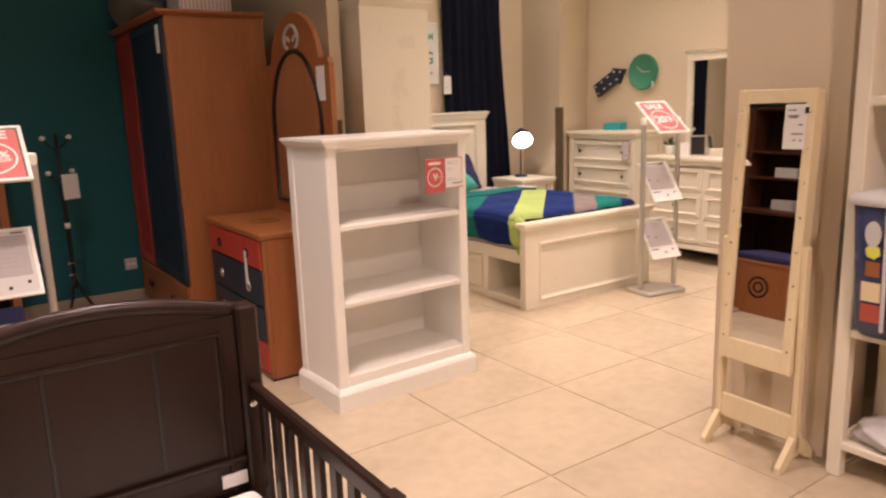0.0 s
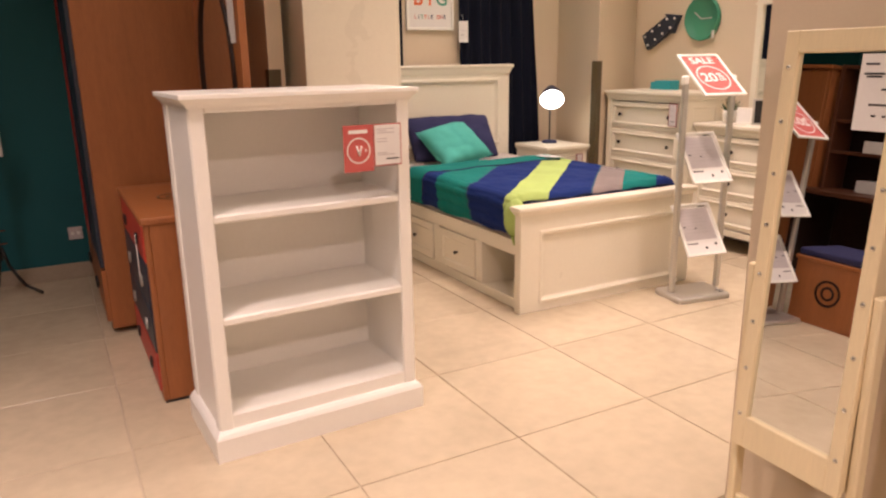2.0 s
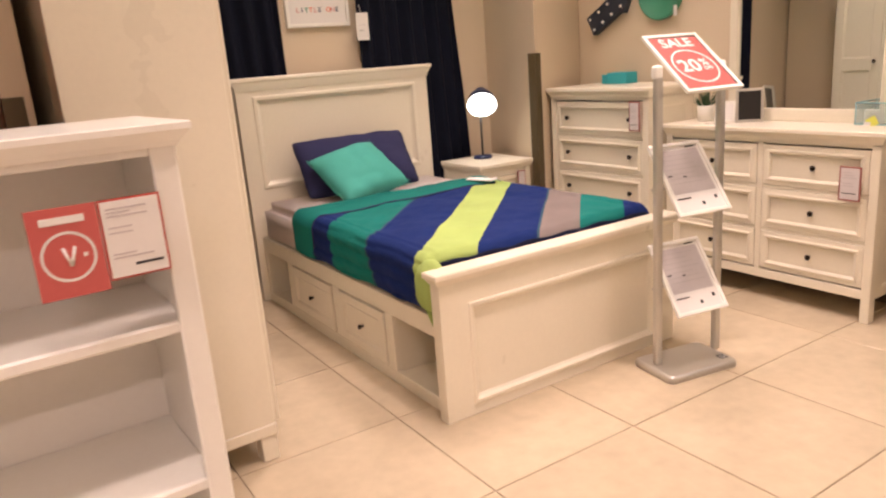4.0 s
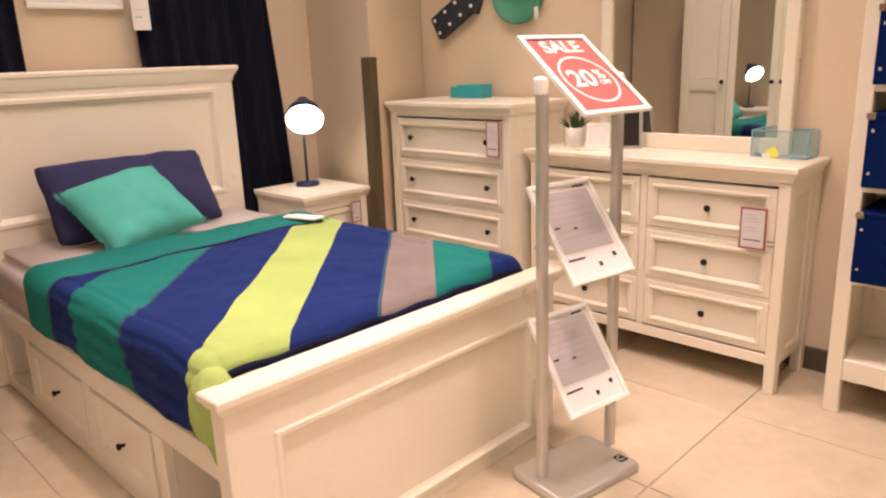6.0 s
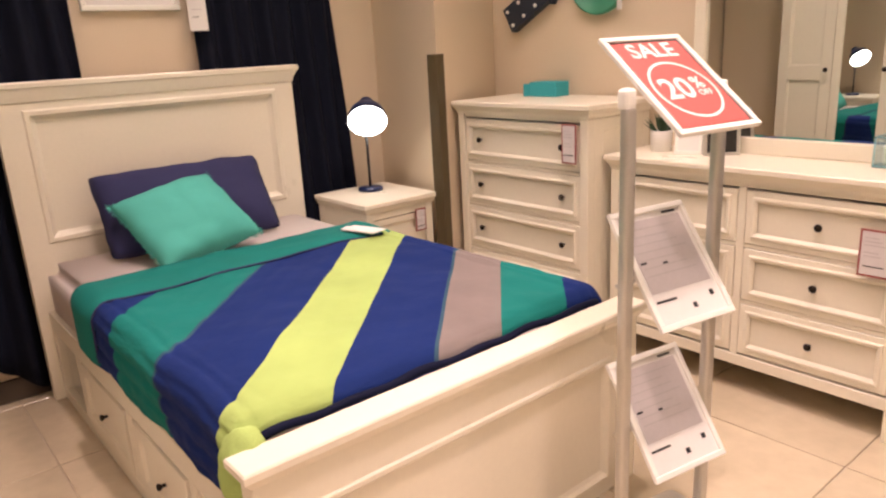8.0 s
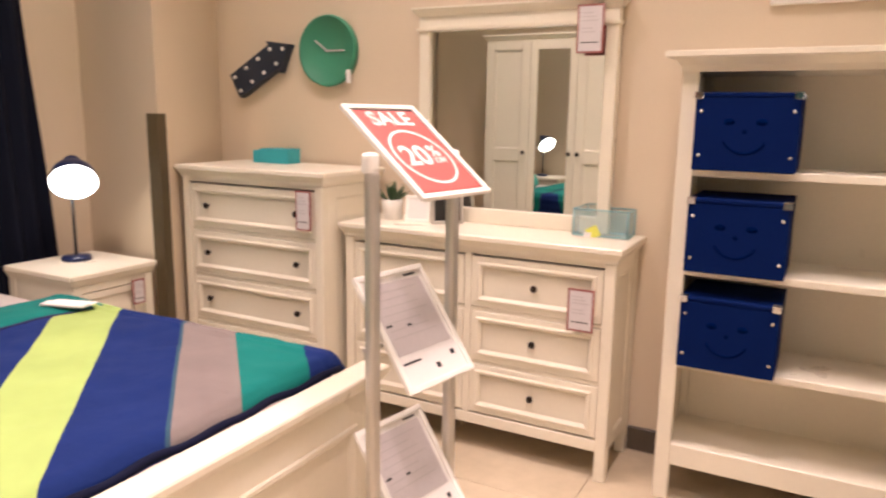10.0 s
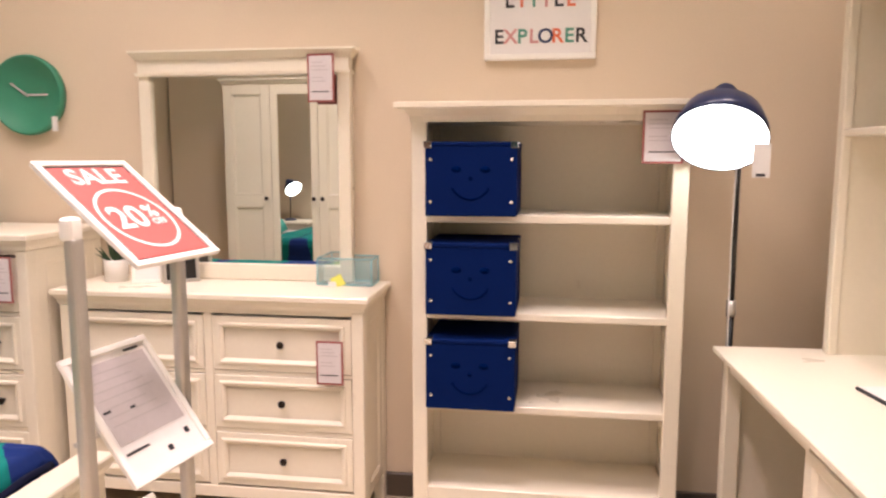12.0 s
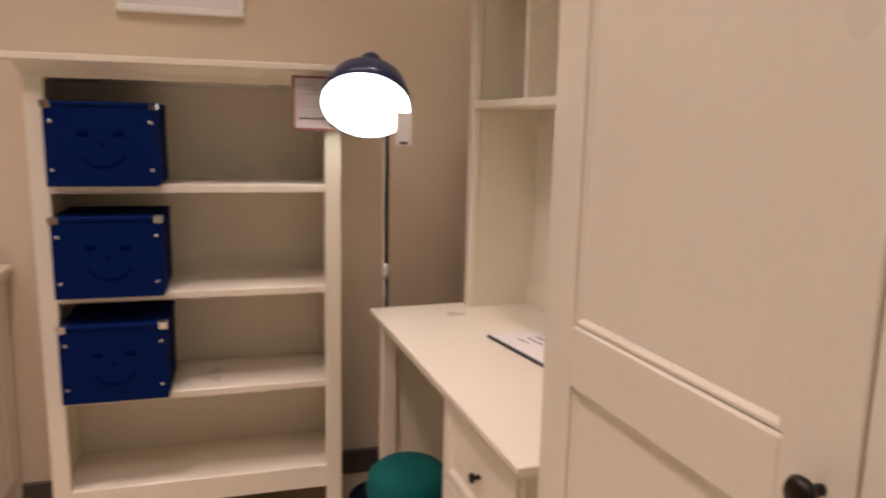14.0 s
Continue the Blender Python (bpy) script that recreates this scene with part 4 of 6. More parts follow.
# ---- lamps ----
def lamp_head(parent, m, r, outside):
    b = bmesh.new()
    lathe(b, [(0.0, r * 1.52), (0.026, r * 1.49), (0.036, r * 1.38), (0.034, r * 1.10), (0.042, r * 0.97), (r * 0.55, r * 0.86), (r * 0.85, r * 0.55), (r * 0.98, r * 0.15), (r, -r * 0.10), (r * 0.985, -r * 0.10), (r * 0.96, r * 0.15), (r * 0.83, r * 0.53), (r * 0.5, r * 0.82), (0, r * 0.9)], 32)
    sh = part("shade", b, outside, parent, "", m)
    b = bmesh.new()
    lathe(b, [(0, -r * 0.22), (r * 0.5, -r * 0.18), (r * 0.85, -r * 0.13), (r * 0.975, -0.085 * r), (r * 0.8, r * 0.3), (0, r * 0.35)], 28)
    part("lit_bulb", b, LAMP_GLOW, sh, "glowing white bulb inside the shade")
    return sh


def floor_lamp():
    t = thing("floor_lamp", 5.62, 2.09, 0, 0, "dark blue floor lamp with a round shade, lit", "lamp")
    b = bmesh.new()
    lathe(b, [(0, 0), (0.13, 0), (0.13, 0.012), (0.02, 0.02), (0, 0.02)], 28)
    part("base", b, BLUE_LAMP, t)
    b = bmesh.new()
    rod(b, (0, 0, 0.02), (0, 0, 0.85), 0.011)
    part("lower_pole", b, BLACK, t)
    b = bmesh.new()
    rod(b, (0, 0, 0.85), (0, 0, 0.905), 0.016)
    part("collar", b, ALU, t, "pale metal collar")
    b = bmesh.new()
    rod(b, (0, 0, 0.905), (0, 0, 1.47), 0.0095)
    part("upper_pole", b, BLACK, t)
    lamp_head(t, pose(-0.225, 0.112, 1.455) @ Vector((0.66, -0.20, 0.72)).to_track_quat("Z", "Y").to_matrix().to_4x4(), 0.141, BLUE_LAMP)
    b = bmesh.new()
    rod(b, (0, 0, 1.45), (-0.075, 0.075, 1.60), 0.009)
    part("neck", b, BLUE_LAMP, t)
    bx("price_tag", (-0.002, 0.0, -0.035, 0.015, 1.33, 1.43), PAPER, t, "white hanging price tag", 0.0, pose(-0.30, 0.018, 0.0))
    bx("tag_strip", (-0.0035, -0.002, -0.022, 0.004, 1.334, 1.342), INK, t, "", 0.0, pose(-0.30, 0.018, 0.0))
    b = bmesh.new()
    tube(b, [(-0.014, 0.004, 0.03), (-0.015, 0.006, 0.4), (-0.013, 0.010, 0.86), (-0.013, 0.013, 1.12), (-0.010, 0.006, 1.44)], 0.0028, 6)
    part("cable", b, PAPER, t, "thin white cable")


def table_lamp():
    t = thing("table_lamp", 5.05, 5.72, 0.68, 0, "small navy table lamp with a round shade, lit", "lamp")
    b = bmesh.new()
    lathe(b, [(0, 0), (0.062, 0), (0.064, 0.008), (0.06, 0.02), (0.02, 0.024), (0, 0.024)], 28)
    part("base", b, BLUE_LAMP, t)
    b = bmesh.new()
    rod(b, (0, 0, 0.02), (0, 0, 0.30), 0.007)
    part("stem", b, BLACK, t)
    lamp_head(t, pose(-0.02, -0.05, 0.365) @ Vector((0.46, 0.67, 0.58)).to_track_quat("Z", "Y").to_matrix().to_4x4(), 0.100, BLUE_LAMP)


floor_lamp()
table_lamp()


# ---- curtains ----
def curtain(x0, x1, flare, label, seed, hem):
    t = thing("curtain", (x0 + x1) / 2, 6.003, 0, 0, label, "curtain", "navy curtains")
    b = bmesh.new()
    n, k = 120, 26
    zs = [0.03 + (2.9 - 0.03) * j / k for j in range(k + 1)]
    rows = []
    for z in zs:
        row = []
        for i in range(n + 1):
            a = i / n
            low = 1 - z / 2.9
            x = (x0 - flare[0] * low) + (x1 + flare[1] * low - x0 + flare[0] * low) * a
            ph = a * 7.5 * 2 * math.pi + noise.noise(Vector((a * 3, z * 0.7, seed))) * 2.2
            y = 6.003 + 0.026 * math.sin(ph) * (0.75 + 0.35 * low) + 0.011 * math.sin(ph * 0.47 + seed)
            lift = max(0.0, hem - x) * 0.85 * max(0.0, 1 - z / 1.2)
            row.append(b.verts.new((x - (x0 + x1) / 2, y - 6.003, z + lift)))
        rows.append(row)
    for r0, r1 in zip(rows, rows[1:]):
        for i in range(n):
            f = b.faces.new((r0[i], r0[i + 1], r1[i + 1], r1[i]))
            f.smooth = True
    ob = part("curtain_cloth", b, CURTAIN, t)
    so = ob.modifiers.new("thick", "SOLIDIFY")
    so.thickness = 0.003


curtain(3.0, 3.81, (0.0, 0.04), "long dark navy curtain hanging on the wall beside the bed", 1.0, 3.47)
curtain(4.34, 5.03, (0.0, 0.14), "long dark navy curtain hanging on the wall behind the lamp", 5.0, 0.0)


# ---- floor-standing mirror cabinet ----
def cheval():
    t = thing("standing_mirror", 2.752, 1.788, 0, -91.5, "pale yellow wooden standing mirror cabinet leaning on its frame", "mirror")
    w = 0.35
    for s in (-1, 1):
        b = bmesh.new()
        x0, x1 = sorted((s * w / 2, s * (w / 2 - 0.022)))
        box(b, x0, x1, 0.09, 0.125, 0.04, 0.86, 0.004)
        up = part("upright", b, BIRCH, t)
        b = bmesh.new()
        pr = [(0.0, 0.0), (0.03, 0.0), (0.10, 0.055), (0.125, 0.055), (0.21, 0.0), (0.245, 0.0), (0.245, 0.02), (0.135, 0.12), (0.085, 0.12), (0.0, 0.022)]
        fl = [b.verts.new((x0, y, z)) for y, z in pr]
        fr = [b.verts.new((x1, y, z)) for y, z in pr]
        b.faces.new(fl)
        b.faces.new(fr[::-1])
        for i in range(len(pr)):
            j = (i + 1) % len(pr)
            b.faces.new((fl[i], fl[j], fr[j], fr[i]))
        part("foot", b, BIRCH, t)
    bx("stretcher", (-w / 2 + 0.022, w / 2 - 0.022, 0.098, 0.116, 0.10, 0.20), BIRCH, t)
    lean = pose(0, 0.08, 0.37, -3.3, 0, 0)
    H, W = 1.055, 0.306
    b = bmesh.new()
    box(b, -W / 2 + 0.004, W / 2 - 0.004, 0.0, 0.045, 0.004, H - 0.004, 0.003)
    cab = part("cabinet", b, BIRCH, t, "", lean)
    for nm, a in (("stile", (-W / 2, -W / 2 + 0.036, 0, H)), ("stile", (W / 2 - 0.036, W / 2, 0, H)), ("rail", (-W / 2 + 0.036, W / 2 - 0.036, H - 0.05, H)), ("rail", (-W / 2 + 0.036, W / 2 - 0.036, 0, 0.085))):
        bx(nm, (a[0], a[1], -0.02, -0.0005, a[2], a[3]), BIRCH, cab, "", 0.002)
    bx("mirror_glass", (-W / 2 + 0.034, W / 2 - 0.034, -0.008, -0.004, 0.083, H - 0.048), MIRROR, cab, "mirror glass", 0.0)
    for s in (-1, 1):
        for i in range(8):
            r = bmesh.new()
            lathe(r, [(0.006, 0), (0.005, 0.003), (0, 0.004)], 8, pose(s * (W / 2 - 0.018), -0.02, 0.09 + i * 0.126, 90))
            part("stud", r, CHROME, cab)
    tag = bx("price_tag", (0.045, W / 2 - 0.025, -0.026, -0.023, H - 0.215, H - 0.055), PAPER, cab, "white printed price tag", 0.0005)
    for x0, x1, z in ((0.056, 0.086, 0.078), (0.056, 0.100, 0.098), (0.062, 0.095, 0.104), (0.098, 0.118, 0.130), (0.075, 0.118, 0.162), (0.084, 0.094, 0.185), (0.108, 0.116, 0.185)):
        bx("print_line", (x0, x1, -0.0268, -0.026, H - z, H - z + 0.004), INK, tag, "", 0.0)
    bx("print_mark", (0.12, 0.134, -0.0268, -0.026, H - 0.088, H - 0.066), NAVY_PAINT, tag, "", 0.0)


cheval()


# ---- wardrobe, small chest and mirror in reddish wood ----
def red_wardrobe():
    t = thing("wardrobe", 1.47, 5.365, 0, -90, "reddish wooden wardrobe with red and navy doors", "wardrobe")
    w, d, h = 1.27, 0.62, 2.0
    b = bmesh.new()
    box(b, -w / 2, w / 2, 0.02, d, 0.03, h - 0.03, 0.005)
    part("body", b, BROWN, t)
    c = bmesh.new()
    rings(c, [(-w / 2 - 0.004, w / 2 + 0.004, -0.004, d, h - 0.03), (-w / 2 - 0.03, w / 2 + 0.03, -0.03, d, h - 0.015), (-w / 2 - 0.03, w / 2 + 0.03, -0.03, d, h)])
    part("top", c, BROWN, t)
    f = bmesh.new()
    panel(f, -0.16, w / 2 - 0.02, 0.36, h - 0.05, 0, 0.022, 0.05, 0.01, 0.006)
    dr = part("door", f, NAVY_PAINT, t, "navy painted door")
    bx("price_tag", (w / 2 - 0.12, w / 2 - 0.05, -0.006, -0.003, h - 0.24, h - 0.08), PAPER, dr, "white price tag", 0.0005)
    f = bmesh.new()
    panel(f, -w / 2 + 0.02, -0.18, 0.36, h - 0.05, 0, 0.022, 0.05, 0.01, 0.006)
    part("door", f, RED_PAINT, t, "red painted door")
    f = bmesh.new()
    panel(f, -w / 2 + 0.02, w / 2 - 0.02, 0.07, 0.345, 0, 0.022, 0.03, 0.01, 0.006)
    dr = part("drawer", f, BROWN, t)
    for s in (-1, 1):
        b = bmesh.new()
        tube(b, arc(s * 0.3, -0.012, 0.23, 0.05, math.pi, 2 * math.pi, 12), 0.008)
        part("handle", b, BLACK, dr)


def red_chest():
    t = thing("chest_of_drawers", 1.601, 4.189, 0, -90, "small reddish wood chest with red and navy drawers", "chest of drawers")
    w, d, h = 0.88, 0.48, 0.79
    b = bmesh.new()
    box(b, -w / 2, w / 2, 0.02, d, 0.012, h - 0.03, 0.004)
    part("body", b, BROWN, t)
    bx("rail", (-w / 2, w / 2, 0, 0.0198, 0.012, 0.03), BROWN, t)
    bx("stile", (w / 2 - 0.03, w / 2, 0.0, 0.0198, 0.03, h - 0.03), BROWN, t)
    bx("stile", (-w / 2, -w / 2 + 0.03, 0.0, 0.0198, 0.03, h - 0.03), BROWN, t)
    c = bmesh.new()
    box(c, -w / 2 - 0.008, w / 2 + 0.008, -0.012, d, h - 0.03, h, 0.006)
    part("top", c, BROWN, t)
    bx("plinth", (-w / 2 + 0.004, w / 2 - 0.004, 0.006, d - 0.01, 0.0, 0.012), BLACK, t, "", 0.0)
    b = bmesh.new()
    lathe(b, [(0.085, 0), (0.085, 0.001), (0.074, 0.001), (0.074, 0), (0.085, 0)], 28, pose(-0.02, 0.2, h), True, False)
    lathe(b, [(0.045, 0), (0.045, 0.001), (0.036, 0.001), (0.036, 0), (0.045, 0)], 20, pose(-0.02, 0.2, h), True, False)
    part("emblem", b, ESPRESSO, t, "dark ring emblem")
    for z0, z1, m in ((0.60, 0.755, RED_PAINT), (0.40, 0.59, NAVY_PAINT), (0.21, 0.39, NAVY_PAINT), (0.04, 0.20, RED_PAINT)):
        f = bmesh.new()
        box(f, -w / 2 + 0.036, w / 2 - 0.036, -0.006, 0.02, z0, z1, 0.005)
        dr = part("drawer", f, m, t, "red painted drawer" if m is RED_PAINT else "navy painted drawer")
        for s in (-1, 1):
            b = bmesh.new()
            tube(b, arc(s * 0.22, -0.012, (z0 + z1) / 2 - 0.01, 0.024, 0, 2 * math.pi * 15 / 16, 15), 0.0045, 6, True)
            lathe(b, [(0.012, 0), (0.01, 0.008), (0, 0.009)], 10, pose(s * 0.22, -0.006, (z0 + z1) / 2, 90))
            part("ring_pull", b, ALU if m is NAVY_PAINT else BLACK, dr)
    bx("price_tag", (0.20, 0.235, -0.016, -0.013, 0.50, 0.68), PAPER, t, "white price tag", 0.0005)


def arch_mirror():
    t = thing("arched_mirror", 2.035, 4.19, 0.79, -90, "reddish wood vanity mirror with an arched top on the chest", "mirror")
    w = 0.90
    pts = [(-w / 2, 0), (w / 2, 0), (w / 2, 0.85), (w / 2 - 0.02, 0.88), (w / 2 - 0.12, 0.885)]
    for i in range(13):
        a = math.pi * (0.12 + 0.76 * i / 12)
        pts.append((0.33 * math.cos(a), 0.86 + 0.29 * math.sin(a)))
    pts += [(-w / 2 + 0.12, 0.885), (-w / 2 + 0.02, 0.88), (-w / 2, 0.85)]
    b = bmesh.new()
    a = [b.verts.new((x, 0, z)) for x, z in pts]
    c = [b.verts.new((x, 0.03, z)) for x, z in pts]
    b.faces.new(a)
    b.faces.new(c[::-1])
    for i in range(len(pts)):
        j = (i + 1) % len(pts)
        b.faces.new((a[i], a[j], c[j], c[i]))
    fr = part("frame", b, BROWN, t)
    # arched glass and its dark rim
    g = []
    for i in range(25):
        an = math.pi * i / 24
        g.append((0.335 * math.cos(an), 0.52 + 0.42 * math.sin(an)))
    g += [(-0.335, 0.08), (0.335, 0.08)]
    b = bmesh.new()
    tube(b, [(p[0], -0.004, p[1]) for p in g], 0.013, 8, True)
    part("rim", b, ESPRESSO, fr, "dark wooden rim")
    b = bmesh.new()
    f0 = [b.verts.new((x, -0.004, z)) for x, z in g]
    b.faces.new(f0)
    b2 = bmesh.ops.extrude_face_region(b, geom=b.faces[:])
    bmesh.ops.translate(b, verts=[v for v in b2["geom"] if isinstance(v, bmesh.types.BMVert)], vec=(0, 0.003, 0))
    part("glass", b, MIRROR, t, "arched mirror glass")
    b = bmesh.new()
    tube(b, arc(0, -0.006, 0.98, 0.1, 0.2, math.pi - 0.2, 14), 0.010)
    tube(b, arc(-0.06, -0.006, 0.99, 0.03, 0, 5.0, 12), 0.008)
    tube(b, arc(0.06, -0.006, 0.99, 0.03, -1.9, 3.1, 12), 0.008)
    part("carving", b, PAPER_GREY, fr, "worn pale carved scroll")
    bx("price_tag", (0.30, 0.40, -0.006, -0.003, 0.66, 0.84), PAPER, t, "white price tag", 0.0005)


red_wardrobe()
red_chest()
arch_mirror()


# ---- crib ----
def crib():
    t = thing("crib", 0.58, 2.19, 0, 0, "dark espresso crib with a curved panelled end and slatted side", "crib")
    hw = 0.38
    # curved end panel, top rises to the middle
    b = bmesh.new()
    n = 24
    front, back = [], []
    for yy, store in ((0.0, front), (0.03, back)):
        for i in range(n + 1):
            a = -1 + 2 * i / n
            store.append((b.verts.new((a * (hw - 0.03), yy, 0.12)), b.verts.new((a * (hw - 0.03), yy, 0.868 + 0.06 * math.cos(a * math.pi / 2)))))
    for i in range(n):
        b.faces.new((front[i][0], front[i + 1][0], front[i + 1][1], front[i][1]))
        b.faces.new((back[i + 1][0], back[i][0], back[i][1], back[i + 1][1]))
        b.faces.new((front[i][1], front[i + 1][1], back[i + 1][1], back[i][1]))
        b.faces.new((front[i + 1][0], front[i][0], back[i][0], back[i + 1][0]))
    for i in (0, n):
        b.faces.new((front[i][0], front[i][1], back[i][1], back[i][0]))
    end = part("end_panel", b, ESPRESSO, t)
    b = bmesh.new()
    tube(b, [((-1 + 2 * i / n) * (hw - 0.02), 0.012, 0.868 + 0.06 * math.cos((-1 + 2 * i / n) * math.pi / 2)) for i in range(n + 1)], 0.022, 10)
    part("top_rail", b, ESPRESSO, end)
    b = bmesh.new()
    sunk(b, (-hw + 0.03, hw - 0.03, 0.30, 0.86), (-hw + 0.07, hw - 0.07, 0.34, 0.82), -0.006, 0.005, 0.004, 0.02)
    part("panel_field", b, ESPRESSO, end)
    b = bmesh.new()
    box(b, -hw + 0.03, hw - 0.03, -0.022, -0.0065, 0.43, 0.445, 0.004)
    part("panel_ledge", b, ESPRESSO, end)
    for sx in (-0.13, 0.13):
        b = bmesh.new()
        box(b, sx - 0.005, sx + 0.005, -0.005, -0.0015, 0.46, 0.80, 0.001)
        part("panel_seam", b, BLACK, end)
    bm = bmesh.new()
    lathe(bm, [(0.012, 0), (0.010, 0.003), (0, 0.004)], 12, pose(hw - 0.005, -0.03, 0.60, 90))
    part("bolt", bm, CHROME, t, "shiny bolt head")
    for s in (-1, 1):
        bx("post", (s * hw - 0.03, s * hw + 0.03, -0.03, 0.04, 0, 0.885), ESPRESSO, t, "", 0.008)
    for s in (-1, 1):
        bx("side_rail", (s * hw - 0.014, s * hw + 0.014, -0.77, -0.03, 0.62, 0.665), ESPRESSO, t, "", 0.006)
        bx("side_rail", (s * hw - 0.012, s * hw + 0.012, -0.77, -0.03, 0.24, 0.29), ESPRESSO, t, "", 0.006)
        for i in range(8):
            y = -0.095 - i * 0.088
            bx("slat", (s * hw - 0.008, s * hw + 0.008, y - 0.02, y + 0.02, 0.29, 0.62), ESPRESSO, t, "", 0.003)
        bx("post", (s * hw - 0.02, s * hw + 0.02, -0.815, -0.77, 0, 0.67), ESPRESSO, t, "", 0.006)
    bx("end_rail", (-hw + 0.02, hw - 0.02, -0.81, -0.775, 0.24, 0.40), ESPRESSO, t)
    m = thing("crib_mattress", 0.58, 2.19, 0, 0, "plain white fitted crib mattress", "mattress")
    b = bmesh.new()
    box(b, -0.36, 0.36, -0.77, -0.035, 0.25, 0.352, 0.03, 3)
    part("cover", b, WHITE, m)
    bx("label", (0.272, 0.345, -0.0155, -0.0095, 0.362, 0.40), PAPER, t, "small white paper label", 0.0)


crib()
# ---- sign stands ----
def slanted_frame(parent, m, w, h, kind):
    """A framed sheet in its own plane: x right, y up the sheet, z towards the reader."""
    b = bmesh.new()
    bw = 0.016
    for a in ((-w / 2, w / 2, -h / 2, -h / 2 + bw), (-w / 2, w / 2, h / 2 - bw, h / 2), (-w / 2, -w / 2 + bw, -h / 2 + bw, h / 2 - bw), (w / 2 - bw, w / 2, -h / 2 + bw, h / 2 - bw)):
        box(b, *a, 0.0, 0.010, 0.002)
    box(b, -w / 2 + 0.002, w / 2 - 0.002, -h / 2 + 0.002, h / 2 - 0.002, -0.004, 0.002, 0.0)
    fr = part("sheet_frame", b, WHITE, parent, "white snap frame", m)
    if kind == "sale":
        bx("poster", (-w / 2 + bw, w / 2 - bw, -h / 2 + bw, h / 2 - bw, 0.002, 0.004), INK, fr, "dark poster edge", 0.0)
        bx("red_field", (-w / 2 + bw + 0.006, w / 2 - bw - 0.006, -h / 2 + bw + 0.006, h / 2 - bw - 0.006, 0.004, 0.005), PINK, fr, "coral red printed field", 0.0)
        text("lettering", "SALE", 0.074, PAPER, fr, pose(0, h * 0.335, 0.0055))
        text("lettering", "20", 0.098, PAPER, fr, pose(-0.026, -h * 0.08, 0.0055))
        text("lettering", "%", 0.056, PAPER, fr, pose(0.052, -h * 0.035, 0.0055))
        text("lettering", "OFF", 0.026, PAPER, fr, pose(0.053, -h * 0.135, 0.0055))
        b = bmesh.new()
        r = min(w, h) * 0.37
        for i in range(40):
            a0, a1 = 2 * math.pi * i / 40, 2 * math.pi * (i + 1) / 40
            vs = [b.verts.new((q * math.cos(a), q * math.sin(a) - h * 0.08, 0.0058)) for q, a in ((r, a0), (r, a1), (r - 0.008, a1), (r - 0.008, a0))]
            b.faces.new(vs)
        part("ring", b, PAPER, fr, "white printed ring")
    else:
        bx("sheet", (-w / 2 + bw, w / 2 - bw, -h / 2 + bw, h / 2 - bw, 0.002, 0.0035), PAPER, fr, "white printed sheet", 0.0)
        bx("print_block", (-w / 2 + bw + 0.01, w / 2 - bw - 0.012, -h * 0.2, h * 0.40, 0.0035, 0.0045), PAPER_GREY, fr, "grey printed block", 0.0)
        for k in range(7):
            y = h * (0.33 - 0.065 * k)
            bx("print_line", (-0.36 * w, w * (0.30 - 0.16 * ((k * 5) % 3) / 2), y - 0.0018, y + 0.0018, 0.0045, 0.005), PRINT_DIM, fr, "", 0.0)
        for x0, x1, y in ((-0.4, -0.14, -0.27), (-0.38, -0.30, 0.05), (-0.1, -0.04, 0.02), (0.18, 0.36, 0.43)):
            bx("print_line", (x0 * w, x1 * w, y * h - 0.003, y * h + 0.003, 0.0045, 0.0052), INK, fr, "", 0.0)
        for x, y in ((0.05, -0.36), (0.32, -0.30)):
            bx("print_mark", (x * w - 0.007, x * w + 0.007, y * h - 0.007, y * h + 0.007, 0.0045, 0.0052), INK, fr, "", 0.0)
    return fr


def sign_stand(x, y, rz, label):
    t = thing("sign_stand", x, y, 0, rz, label, "sign", "sign stands")
    b = bmesh.new()
    rounded_stack(b, [(0.179, 0.125, 0.028, 0), (0.179, 0.125, 0.028, 0.020), (0.172, 0.118, 0.022, 0.029), (0.165, 0.111, 0.016, 0.030)], 4)
    base = part("base", b, ALU, t)
    bx("maker_plate", (0.125, 0.16, -0.085, -0.045, 0.030, 0.0312), BLACK, base, "small dark square plate", 0.0)
    b = bmesh.new()
    tube(b, arc(0.1425, 0.0, 0.0, 0.011, 0.7, 5.6, 12), 0.0014, 5)
    bmesh.ops.transform(b, matrix=pose(0, -0.065, 0.0318, -90), verts=b.verts)
    part("maker_mark", b, PAPER, base, "pale curved mark")
    for s in (-1, 1):
        px = 0.024 + s * 0.157
        b = bmesh.new()
        box(b, px - 0.017, px + 0.017, 0.002, 0.032, 0.029, 1.225, 0.012, 3)
        part("pole", b, ALU, t)
        b = bmesh.new()
        box(b, px - 0.019, px + 0.019, 0.004, 0.042, 1.215, 1.268, 0.015, 3)
        part("pole_cap", b, WHITE, t, "pale plastic cap")
    slanted_frame(t, pose(0.030, 0.020, 1.268, 38.2, 0, 0), 0.272, 0.345, "sale")
    for z, tilt in ((0.813, 53), (0.395, 54)):
        slanted_frame(t, pose(0.018, 0.012, z, tilt, 0, 0), 0.262, 0.328, "sheet")
        b = bmesh.new()
        rod(b, (-0.15, 0.03, z - 0.03), (0.16, 0.03, z - 0.03), 0.006)
        part("cross_bar", b, ALU, t)
    return t


stand = sign_stand(4.547, 3.633, -9.9, "aluminium sign stand with a red sale sign and two sheets")
copy_thing(stand, pose(0.46, 3.74, 0, 0, 0, 0))


